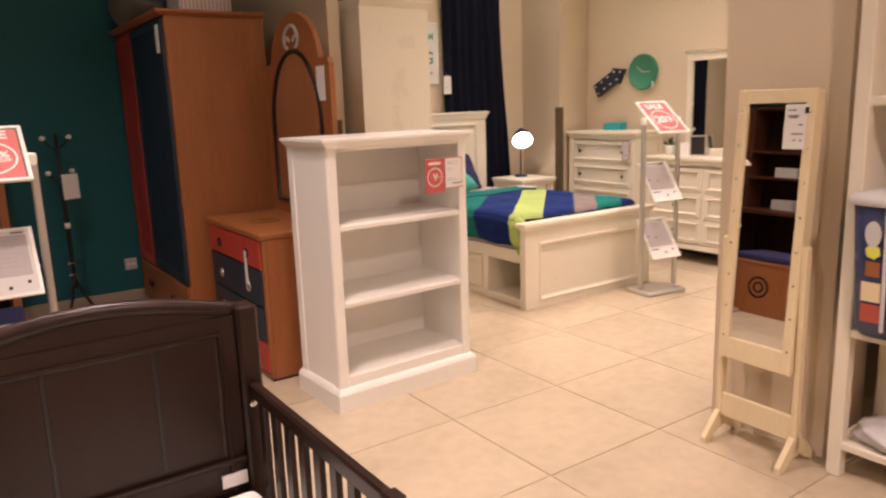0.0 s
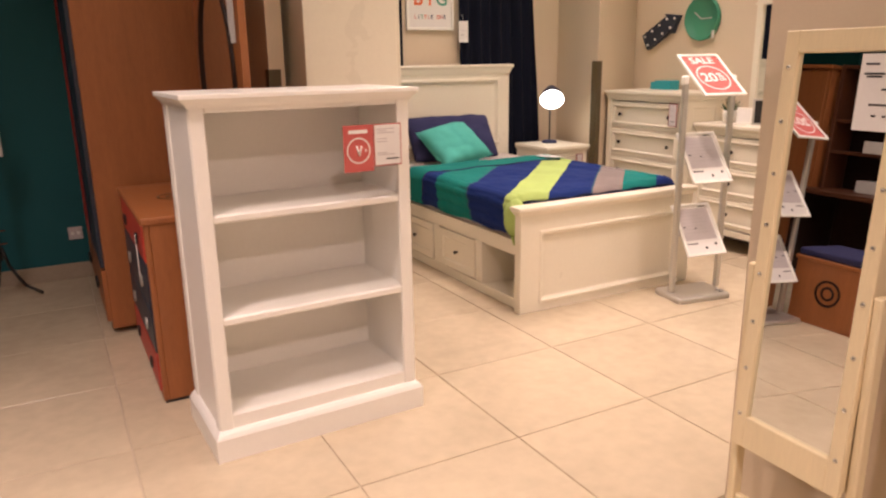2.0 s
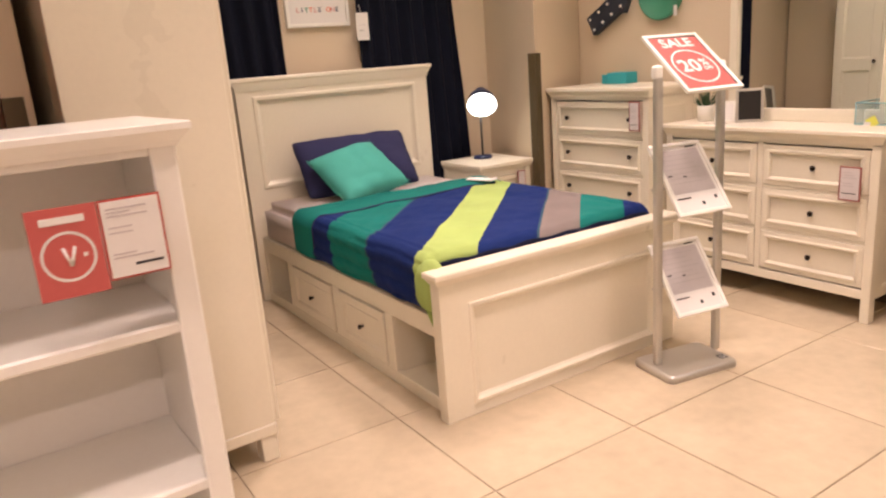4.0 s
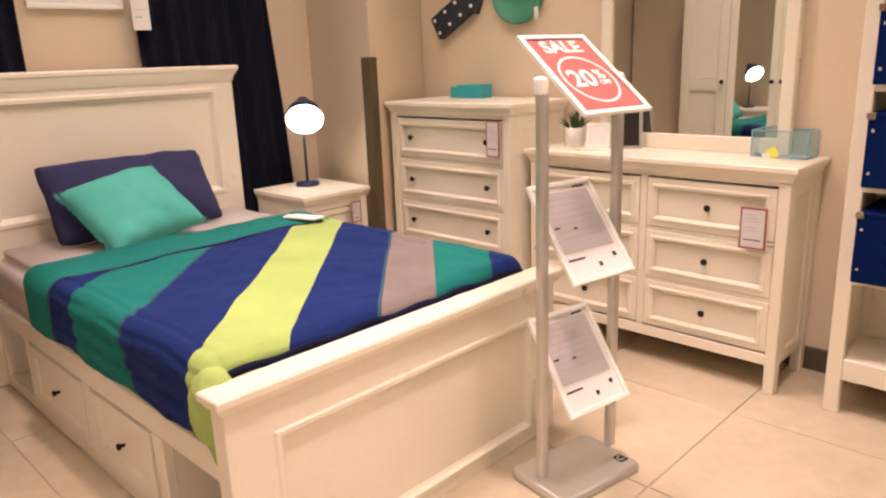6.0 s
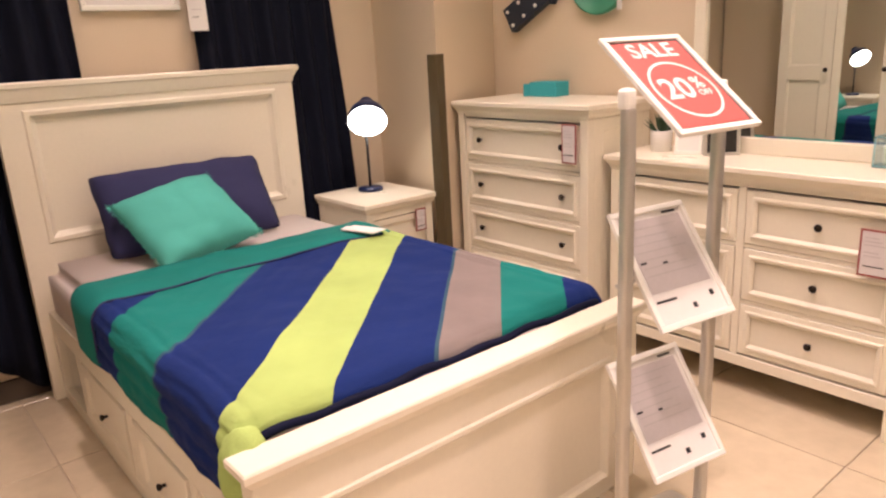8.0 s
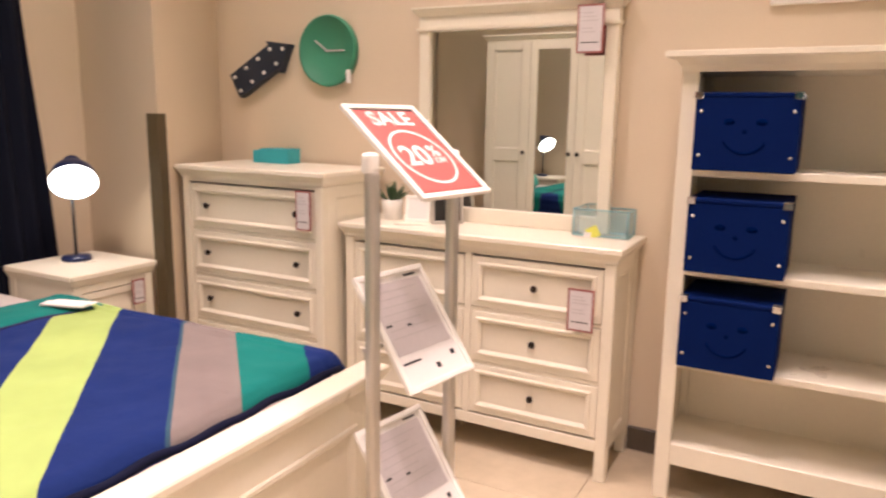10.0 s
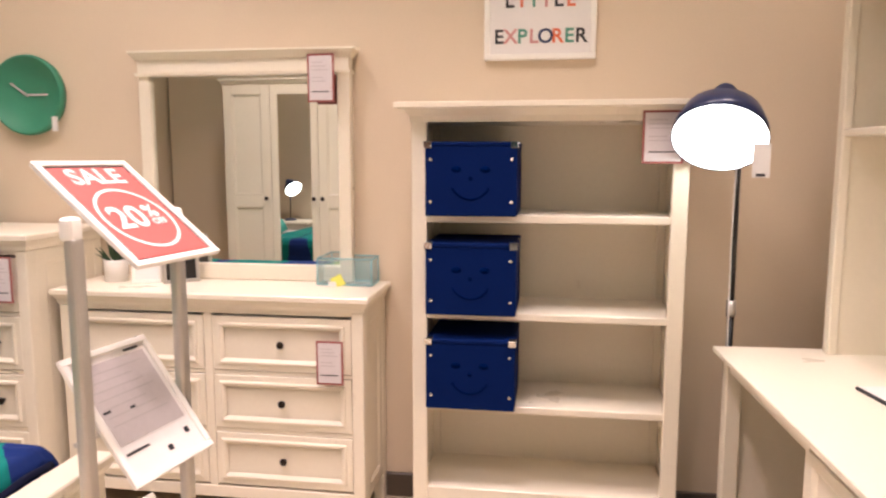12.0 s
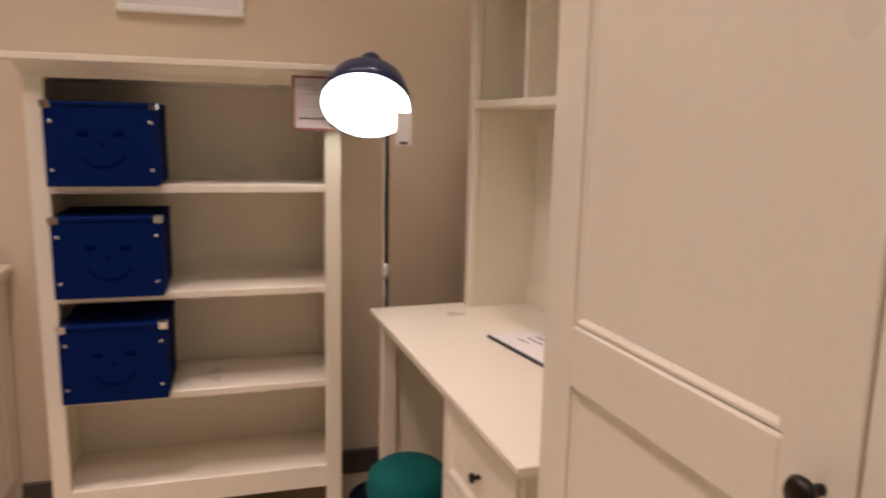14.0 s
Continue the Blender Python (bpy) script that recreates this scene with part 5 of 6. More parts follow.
# ---- wall decorations ----
def wall_clock():
    t = thing("wall_clock", 5.855, 4.872, 1.648, -90, "round green wall clock with pale hands", "clock")
    b = bmesh.new()
    lathe(b, [(0, 0), (0.162, 0), (0.166, 0.02), (0.163, 0.036), (0.155, 0.038), (0.150, 0.026), (0, 0.025)], 48, pose(0, 0, 0, 90))
    part("case", b, GREEN, t)
    for ang, ln, w in ((-90, 0.10, 0.0035), (125, 0.085, 0.004)):
        bx("hand", (-w, w, -0.031, -0.029, -0.01, ln), PAPER_GREY, t, "", 0.0, pose(0, 0, 0, 0, ang if ang > 0 else 90, 0) if ang < 0 else pose(0, 0, 0, 0, -55, 0))
    bx("price_tag", (0.125, 0.150, -0.05, -0.047, -0.15, -0.09), PAPER, t, "small white price tag", 0.0)


def arrow_light():
    t = thing("arrow_sign", 5.855, 5.268, 1.585, -90, "navy arrow-shaped marquee light with small bulbs", "sign")
    pts = [(-0.205, -0.064), (0.09, -0.064), (0.085, -0.088), (0.205, 0.0), (0.085, 0.088), (0.09, 0.064), (-0.205, 0.064)]
    m = pose(0, 0, 0, 0, -29, 0)
    b = bmesh.new()
    a = [b.verts.new((x, -0.045, z)) for x, z in pts]
    c = [b.verts.new((x, 0.0, z)) for x, z in pts]
    b.faces.new(a)
    b.faces.new(c[::-1])
    for i in range(len(pts)):
        j = (i + 1) % len(pts)
        b.faces.new((a[i], a[j], c[j], c[i]))
    body = part("arrow_body", b, NAVY_PAINT, t, "", m)
    for x, z in ((-0.18, -0.038), (-0.18, 0.038), (-0.09, -0.038), (-0.09, 0.038), (0.0, -0.038), (0.0, 0.038), (0.09, -0.04), (0.09, 0.04), (0.16, 0)):
        r = bmesh.new()
        lathe(r, [(0.010, 0), (0.009, 0.006), (0, 0.010)], 10, pose(x, -0.045, z, 90))
        part("bulb", r, PAPER, body, "small white bulb")


def picture(name, x, y, z, rz, w, h, label, rows):
    t = thing(name, x, y, z, rz, label, "picture")
    b = bmesh.new()
    bw = 0.022
    for a in ((-w / 2, w / 2, 0, bw), (-w / 2, w / 2, h - bw, h), (-w / 2, -w / 2 + bw, bw, h - bw), (w / 2 - bw, w / 2, bw, h - bw)):
        box(b, a[0], a[1], -0.028, 0, a[2], a[3], 0.003)
    part("frame", b, WHITE, t, "white frame")
    bx("print", (-w / 2 + bw, w / 2 - bw, -0.018, -0.004, bw, h - bw), PAPER, t, "white printed sheet", 0.0)
    for words, size, zz, colors, step in rows:
        n = len(words)
        for i, ch in enumerate(words):
            if ch == " ":
                continue
            text("letter", ch, size, colors[i % len(colors)], t, pose((i - (n - 1) / 2) * step, -0.0185, zz, 90 + random.uniform(-2, 2), 0, 0))


ORANGE = mat("orange_print", (0.75, 0.17, 0.07), 0.6)
TEALP = mat("teal_print", (0.10, 0.32, 0.24), 0.6)
PINKP = mat("pink_print", (0.62, 0.30, 0.30), 0.6)
NAVYP = mat("navy_print", (0.03, 0.05, 0.12), 0.6)
picture("picture", 4.095, 6.05, 1.60, 0, 0.42, 0.56, "white framed print with colourful lettering above the bed",
        [("DREAM", 0.085, 0.43, (INK, ORANGE, NAVYP, INK, TEALP), 0.066), ("BiG", 0.15, 0.235, (ORANGE, ORANGE, TEALP), 0.105), ("LITTLE ONE", 0.04, 0.10, (PINKP, NAVYP, TEALP, ORANGE), 0.029)])
picture("picture", 5.855, 2.76, 1.75, -90, 0.41, 0.46, "white framed print with colourful lettering above the bookcase",
        [("LITTLE", 0.07, 0.212, (INK, ORANGE, TEALP, PINKP), 0.045), ("EXPLORER", 0.072, 0.083, (INK, PINKP, TEALP, PINKP, NAVYP, ORANGE, TEALP, INK), 0.043)])
wall_clock()
arrow_light()


# ---- small things on the furniture ----
CARD_PAPER = mat("printed_card", (0.66, 0.62, 0.63), 0.55, vary=0.05)
CARD_EDGE = mat("brown_red_print", (0.30, 0.085, 0.075), 0.6)


def price_card(x, y, z, rz, w, h, parent_label, border=True):
    t = thing("price_card", x, y, z, rz, parent_label, "price tag", "price cards")
    if border:
        bx("card_edge", (-w / 2 - 0.002, w / 2 + 0.002, -0.0035, 0.0, -0.002, h + 0.002), CARD_EDGE, t, "thin brown-red border", 0.0)
    bx("card", (-w / 2 + 0.005, w / 2 - 0.005, -0.0045, -0.0035, 0.005, h - 0.005), CARD_PAPER, t, "", 0.0)
    for i, zz in enumerate((0.82, 0.74, 0.66, 0.5, 0.42, 0.2)):
        bx("print_line", (-w * 0.36, w * (0.1 + 0.22 * ((i * 7) % 3) / 2), -0.0052, -0.0045, h * zz, h * zz + 0.004), PAPER_GREY if i < 5 else INK, t, "", 0.0)
    return t


price_card(5.365, 4.655, 0.87, -90, 0.075, 0.165, "printed price card with red border on the chest front")
price_card(5.482, 3.475, 0.585, -90, 0.095, 0.155, "printed price card with red border on the dresser front")
price_card(5.752, 3.575, 1.60, -90, 0.10, 0.175, "printed price card with red border on the mirror frame")
price_card(5.49, 2.355, 1.372, -90, 0.125, 0.165, "printed price card with red border on the bookcase rail")
price_card(5.13, 5.416, 0.50, 0, 0.06, 0.11, "printed price card with red border on the nightstand")


def carton():
    t = thing("turquoise_box", 5.74, 5.10, 1.115, -90, "small turquoise card box on the chest", "box")
    bx("box_body", (-0.085, 0.085, -0.05, 0.05, 0, 0.07), TURQ_BOX, t, "", 0.002)
    bx("box_flap", (-0.13, -0.085, -0.05, 0.05, 0.0, 0.06), TURQ_BOX, t, "", 0.002)


carton()


# ---- more small things ----
MINT_WIRE = mat("pale_blue_wire", (0.22, 0.42, 0.46), 0.4, vary=0.05)
MINT_MESH = glass_mat("pale_blue_mesh", (0.28, 0.50, 0.54), 0.20, 0.5)
YELLOW = mat("yellow_card", (0.75, 0.75, 0.12), 0.6)
LEAF = mat("dark_green_leaf", (0.035, 0.075, 0.030), 0.5, vary=0.2)
POT = mat("white_ceramic", (0.78, 0.76, 0.72), 0.3, vary=0.03)
STRIPE = mat("pink_card", (0.62, 0.40, 0.38), 0.6, vary=0.05)
GREY_FELT = mat("grey_cloth", (0.16, 0.15, 0.13), 0.9, vary=0.15, fine=200, bump=0.3)
CLEAR_BLUE = mat("blue_plastic", (0.035, 0.05, 0.12), 0.25, vary=0.2, scale=9)
LID = mat("milky_lid", (0.62, 0.61, 0.62), 0.35, vary=0.05)
TOYRED = mat("red_plastic_print", (0.45, 0.08, 0.05), 0.4, vary=0.1)


def wire_basket():
    t = thing("wire_basket", 5.71, 3.485, 0.90, -90, "pale blue wire mesh basket with yellow tag on the dresser", "basket")
    w, d, h = 0.215, 0.11, 0.105
    bm = bmesh.new()
    for z in (0.004, h):
        for p, q in (((-w / 2, 0, z), (w / 2, 0, z)), ((w / 2, 0, z), (w / 2, d, z)), ((w / 2, d, z), (-w / 2, d, z)), ((-w / 2, d, z), (-w / 2, 0, z))):
            rod(bm, p, q, 0.0028, 6)
    for x in (-w / 2, w / 2):
        for y in (0, d):
            rod(bm, (x, y, 0.004), (x, y, h), 0.0028, 6)
    part("wire_frame", bm, MINT_WIRE, t)
    for nm, dims in (("mesh_side", (-w / 2, w / 2, -0.0005, 0.0005, 0.004, h)), ("mesh_side", (-w / 2, w / 2, d - 0.0005, d + 0.0005, 0.004, h)), ("mesh_end", (-w / 2 - 0.0005, -w / 2 + 0.0005, 0.001, d - 0.001, 0.004, h)), ("mesh_end", (w / 2 - 0.0005, w / 2 + 0.0005, 0.001, d - 0.001, 0.004, h)), ("mesh_floor", (-w / 2, w / 2, 0.001, d - 0.001, 0.0015, 0.003))):
        bx(nm, dims, MINT_MESH, t, "", 0.0)
    bx("handle_tab", (-0.05, -0.02, d - 0.004, d + 0.003, h - 0.03, h + 0.018), MINT_WIRE, t, "", 0.002)
    bx("price_tag", (-0.035, 0.012, -0.008, -0.006, 0.006, 0.050), YELLOW, t, "yellow price tag", 0.0, pose(0, 0, 0, 0, -30, 0))
    bx("price_tag", (-0.06, -0.03, -0.011, -0.009, -0.0, 0.018), PAPER, t, "white price tag", 0.0)


def potted_plant():
    t = thing("potted_plant", 5.69, 4.42, 0.90, 0, "small dark green succulent in a white pot on the dresser", "plant")
    bm = bmesh.new()
    lathe(bm, [(0, 0), (0.043, 0), (0.048, 0.085), (0.046, 0.088), (0.043, 0.078), (0, 0.076)], 24)
    part("pot", bm, POT, t)
    rnd = random.Random(4)
    bm = bmesh.new()
    for k in range(46):
        a, tilt, ln = rnd.uniform(0, 6.28), rnd.uniform(0.05, 1.0), rnd.uniform(0.05, 0.10)
        base = Vector((0.02 * math.cos(a) * tilt, 0.02 * math.sin(a) * tilt, 0.075))
        d = Vector((math.cos(a) * math.sin(tilt), math.sin(a) * math.sin(tilt), math.cos(tilt)))
        sd = d.cross(Vector((0, 0, 1)))
        sd = (sd.normalized() if sd.length > 0.01 else Vector((1, 0, 0))) * rnd.uniform(0.006, 0.011)
        up = sd.cross(d).normalized() * 0.004
        a0, m0, m1, m2, tip = base, base + d * ln * 0.55 + sd, base + d * ln * 0.55 - sd, base + d * ln * 0.5 + up, base + d * ln
        v = [bm.verts.new(q) for q in (a0, m0, m1, m2, tip)]
        for f in ((0, 1, 3), (0, 3, 2), (1, 4, 3), (3, 4, 2), (0, 2, 4, 1)):
            bm.faces.new([v[q] for q in f])
    part("leaves", bm, LEAF, t)


def photo_frame(x, y, z, w, h, rz, edge, face, label, lean=8):
    t = thing("photo_frame", x, y, z, rz, label, "photo frame")
    e = pose(0, 0, 0, -lean, 0, 0)
    bm = bmesh.new()
    bw = 0.014
    for a in ((-w / 2, w / 2, 0, bw), (-w / 2, w / 2, h - bw, h), (-w / 2, -w / 2 + bw, bw, h - bw), (w / 2 - bw, w / 2, bw, h - bw)):
        box(bm, a[0], a[1], 0, 0.012, a[2], a[3], 0.002)
    part("frame", bm, edge, t, "", e)
    bx("print", (-w / 2 + bw, w / 2 - bw, 0.003, 0.010, bw, h - bw), face, t, "", 0.0, e)


wire_basket()
potted_plant()
photo_frame(5.66, 4.275, 0.90, 0.115, 0.115, -75, WHITE, PAPER, "small white square photo frame on the dresser")
photo_frame(5.69, 4.14, 0.90, 0.14, 0.18, -50, ALU, BLACK, "black panel in a thin pale frame leaning by the mirror")


def hanging_tag(x, y, z, rz, w, h, label):
    t = thing("hanging_tag", x, y, z, rz, label, "price tag", "hanging tags")
    bx("card", (-w / 2, w / 2, -0.0015, 0, 0, h), PAPER, t, "", 0.0)
    bx("print_line", (-w * 0.3, w * 0.25, -0.0022, -0.0015, h * 0.55, h * 0.55 + 0.003), PAPER_GREY, t, "", 0.0)
    bx("print_line", (-w * 0.3, w * 0.05, -0.0022, -0.0015, h * 0.35, h * 0.35 + 0.003), INK, t, "", 0.0)
    bm = bmesh.new()
    rod(bm, (0, -0.001, h - 0.004), (0, 0.03, h + 0.05), 0.0012, 5)
    part("string", bm, PAPER, t)


hanging_tag(4.352, 5.955, 1.505, 0, 0.085, 0.165, "white price tag on a string beside the framed print")
card = thing("quilt_tag", 4.585, 5.10, 0.664, -72, "white folded paper tag lying on the quilt", "price tag")
bx("card", (-0.085, 0.085, -0.045, 0.045, 0, 0.002), PAPER, card, "", 0.0)
bx("flap", (-0.085, 0.085, 0.0, 0.04, 0.0, 0.002), PAPER, card, "", 0.0, pose(0, -0.045, 0.004, 6, 0, 0))
bx("print_line", (-0.05, 0.03, -0.02, -0.016, 0.0045, 0.0052), TEALP, card, "", 0.0)


def sale_card():
    t = thing("sale_card", 2.339, 3.168, 0.989, 2.2, "red and white printed sale card clipped to the bookcase", "sign")
    bx("red_card", (-0.115, 0.0, -0.002, 0.0, 0, 0.165), PINK, t, "coral red card", 0.0)
    bx("card_edge", (0.002, 0.112, -0.001, 0.0, 0.014, 0.165), RED_PAINT, t, "", 0.0)
    bx("white_card", (0.006, 0.108, -0.003, -0.001, 0.018, 0.161), PAPER, t, "white printed card", 0.0)
    bm = bmesh.new()
    for i in range(36):
        a0, a1 = 2 * math.pi * i / 36, 2 * math.pi * (i + 1) / 36
        vs = [bm.verts.new((-0.058 + q * math.cos(a), -0.0026, 0.075 + q * math.sin(a))) for q, a in ((0.046, a0), (0.046, a1), (0.041, a1), (0.041, a0))]
        bm.faces.new(vs)
    part("ring", bm, PAPER, t, "white printed ring")
    bm = bmesh.new()
    rod(bm, (-0.066, -0.003, 0.092), (-0.056, -0.003, 0.058), 0.0032, 6)
    rod(bm, (-0.046, -0.003, 0.092), (-0.056, -0.003, 0.058), 0.0032, 6)
    part("numeral", bm, PAPER, t)
    bx("numeral", (-0.034, -0.027, -0.0035, -0.002, 0.071, 0.078), PAPER, t, "", 0.0)
    bx("print_bar", (-0.095, -0.022, -0.0035, -0.002, 0.135, 0.148), PAPER, t, "", 0.0)
    for z in (0.145, 0.138, 0.131, 0.11, 0.10, 0.06, 0.053):
        bx("print_line", (0.014, 0.055 + 0.03 * ((z * 1000) % 2), -0.0036, -0.003, z, z + 0.003), PAPER_GREY, t, "", 0.0)
    bx("print_line", (0.05, 0.10, -0.0036, -0.003, 0.036, 0.041), INK, t, "", 0.0)


sale_card()


def coat_stand():
    t = thing("coat_stand", 0.975, 5.74, 0, 20, "slim black metal coat stand with pale pegs and tripod feet", "coat stand")
    bm = bmesh.new()
    rod(bm, (0, 0, 0.24), (0, 0, 1.30), 0.014)
    part("pole", bm, BLACK, t)
    for i in range(3):
        a = math.radians(90 + 120 * i)
        bm = bmesh.new()
        pts = [(0.012, 0.32), (0.04, 0.20), (0.11, 0.07), (0.20, 0.012)]
        for p, q in zip(pts, pts[1:]):
            rod(bm, (p[0] * math.cos(a), p[0] * math.sin(a), p[1]), (q[0] * math.cos(a), q[0] * math.sin(a), q[1]), 0.010, 8)
        part("foot", bm, BLACK, t)
    for z, r in ((1.25, 0.11), (1.02, 0.10)):
        for i in range(2):
            a = math.pi * i + 0.3
            bm = bmesh.new()
            rod(bm, (0, 0, z - 0.05), (r * 0.6 * math.cos(a), r * 0.6 * math.sin(a), z - 0.02), 0.007, 8)
            rod(bm, (r * 0.6 * math.cos(a), r * 0.6 * math.sin(a), z - 0.02), (r * math.cos(a), r * math.sin(a), z + 0.02), 0.007, 8)
            arm = part("arm", bm, BLACK, t)
            bm = bmesh.new()
            lathe(bm, [(0, -0.016), (0.015, -0.011), (0.019, 0), (0.014, 0.013), (0, 0.017)], 12, pose(r * math.cos(a), r * math.sin(a), z + 0.025))
            part("peg", bm, PAPER, arm, "pale peg end")
    for z in (0.42, 0.34):
        bm = bmesh.new()
        rod(bm, (-0.045, -0.012, z), (0.045, -0.012, z), 0.005, 8)
        part("clip", bm, CHROME, t, "shiny clip")
    bm = bmesh.new()
    lathe(bm, [(0.0145, -0.02), (0.019, -0.016), (0.019, 0.016), (0.0145, 0.02)], 12, pose(0, 0, 0.68))
    part("collar", bm, PAPER, t, "pale collar")
    bx("price_tag", (-0.01, 0.10, -0.028, -0.026, 0.86, 1.03), PAPER, t, "white price tag", 0.0)


coat_stand()
sock = thing("wall_socket", 1.40, 6.025, 0.30, 0, "pale grey double wall socket on the teal wall", "socket")
bx("plate", (-0.043, 0.043, -0.010, 0, -0.043, 0.043), PAPER_GREY, sock, "", 0.004)
for sx in (-0.018, 0.018):
    bx("switch", (sx - 0.010, sx + 0.010, -0.014, -0.010, -0.01, 0.012), PAPER, sock, "", 0.002)

# things on top of the reddish wardrobe
b2 = thing("striped_box", 1.80, 5.05, 2.0, 0, "pink and white striped box on the wardrobe", "box")
bx("box_body", (-0.16, 0.16, -0.14, 0.14, 0, 0.20), PAPER, b2, "", 0.004)
for k in range(13):
    bx("stripe", (-0.152 + k * 0.024, -0.141 + k * 0.024, -0.1415, -0.139, 0.004, 0.196), STRIPE, b2, "", 0.0)
b3 = thing("grey_bag", 1.55, 5.55, 2.0, 0, "slumped grey cloth bag on the wardrobe top", "bag")
bm = bmesh.new()
bmesh.ops.create_icosphere(bm, subdivisions=3, radius=0.2)
for v in bm.verts:
    k = 1 + 0.25 * noise.noise(v.co * 6)
    v.co = Vector((v.co.x * 0.8 * k, v.co.y * 1.9 * k, max(0.0, (v.co.z + 0.14) * 0.75 * k)))
for f in bm.faces:
    f.smooth = True
part("bag_body", bm, GREY_FELT, b3)


# ---- shelf unit with plastic box beside the standing mirror ----
def shelf_unit():
    t = thing("shelf_unit", 2.898, 1.04, 0, -90, "cream open shelf unit beside the standing mirror", "shelf")
    w, d, h = 0.96, 0.40, 1.85
    for sx in (-1, 1):
        x0, x1 = sorted((sx * w / 2, sx * (w / 2 - 0.05)))
        for y0 in (0, d - 0.05):
            bx("post", (x0, x1, y0, y0 + 0.05, 0, h), CREAM, t, "", 0.004)
        x0, x1 = sorted((sx * (w / 2 - 0.014), sx * (w / 2 - 0.030)))
        bx("side_panel", (x0, x1, 0.05, d - 0.05, 0.95, h - 0.02), CREAM, t, "", 0.001)
    for z in (0.14, 0.575, 1.39, h):
        bx("shelf", (-w / 2 + 0.004, w / 2 - 0.004, 0.006, d - 0.004, z - 0.03, z), CREAM, t, "", 0.004)


def plastic_box():
    t = thing("plastic_tub", 2.995, 1.25, 0.575, -90, "blue plastic tub with milky lid and toy print on a shelf", "storage box")
    bm = bmesh.new()
    rounded_stack(bm, [(0.195, 0.125, 0.05, 0.0), (0.212, 0.142, 0.06, 0.02), (0.222, 0.152, 0.065, 0.22), (0.235, 0.165, 0.07, 0.455)])
    part("tub", bm, CLEAR_BLUE, t)
    bm = bmesh.new()
    rounded_stack(bm, [(0.235, 0.165, 0.07, 0.456), (0.246, 0.176, 0.075, 0.46), (0.248, 0.178, 0.076, 0.475), (0.24, 0.17, 0.075, 0.49), (0.20, 0.135, 0.07, 0.503), (0.10, 0.07, 0.05, 0.508)])
    part("lid", bm, LID, t, "milky white lid")
    # printed strip down one edge, and one rounded tan patch further in
    for x, z, w, h, turn, sides, m in ((-0.142, 0.365, 0.026, 0.045, 12, 14, LID), (-0.140, 0.305, 0.026, 0.026, 40, 6, YELLOW), (-0.138, 0.245, 0.032, 0.036, 45, 4, BROWN), (-0.140, 0.165, 0.044, 0.048, 45, 4, BIRCH), (-0.138, 0.090, 0.045, 0.045, 45, 4, TOYRED), (0.05, 0.24, 0.045, 0.075, 0, 18, BIRCH)):
        b = bmesh.new()
        lathe(b, [(1.0, 0), (1.0, 0.0012), (0, 0.0012)], sides, pose(x, -0.154 - 0.030 * (z - 0.22) / 0.55, z, 93, 0, 0) @ Matrix.Diagonal((w, h, 1, 1)) @ pose(0, 0, 0.001, 0, 0, turn), False)
        part("print", b, m, t, "coloured print")
    for sx in (-0.098, -0.01, 0.12):
        bx("trim_strip", (sx - 0.007, sx + 0.007, -0.006, 0.0, 0.03, 0.455), LID, t, "milky trim strip", 0.003, pose(0, -0.144, 0, 3.2, 0, 0))


def shelf_packs():
    t = thing("plastic_bag", 3.01, 1.31, 0.14, -80, "crumpled white plastic bag lying on the low shelf", "bag")
    bm = bmesh.new()
    bmesh.ops.create_icosphere(bm, subdivisions=4, radius=1.0)
    for v in bm.verts:
        k = 1 + 0.22 * noise.noise(v.co * 2.3) + 0.10 * noise.noise(v.co * 6.0)
        v.co = Vector((v.co.x * 0.15 * k, v.co.y * 0.11 * k, max(0.0, 0.045 + v.co.z * 0.055 * k)))
    for f in bm.faces:
        f.smooth = True
    part("bag", bm, LID, t)
    t = thing("toy_box", 3.01, 1.03, 0.14, -70, "small red and black boxed toy on the low shelf", "toy")
    bx("carton", (-0.10, 0.10, -0.06, 0.06, 0, 0.06), TOYRED, t, "", 0.006)
    bx("dark_panel", (-0.085, 0.02, -0.045, 0.045, 0.06, 0.068), BLACK, t, "black panel", 0.003)


shelf_packs()
shelf_unit()
plastic_box()

# ---- things on the desk ----
dsh = thing("sheet_holder", 4.96, 1.775, 0.765, 190, "clear sheet holder with printed page lying on the desk", "sign")
bx("page", (-0.17, 0.17, -0.07, 0.09, 0.004, 0.008), PAPER, dsh, "white printed page", 0.0)
bx("dark_edge", (-0.17, 0.17, -0.076, -0.070, 0.0, 0.009), INK, dsh, "dark edge", 0.0)
bx("backing", (-0.17, 0.17, -0.07, 0.09, 0.0, 0.004), PAPER_GREY, dsh, "", 0.0)
for k in range(3):
    bx("print_line", (-0.10, -0.10 + 0.05 + 0.03 * k, -0.01 + 0.03 * k, -0.006 + 0.03 * k, 0.008, 0.0086), INK, dsh, "", 0.0)
clip = thing("black_clip", 4.76, 1.80, 0.765, 170, "small black plastic clip on the desk", "clip")
bx("clip_body", (-0.025, 0.025, -0.03, 0.03, 0, 0.035), BLACK, clip, "", 0.006)


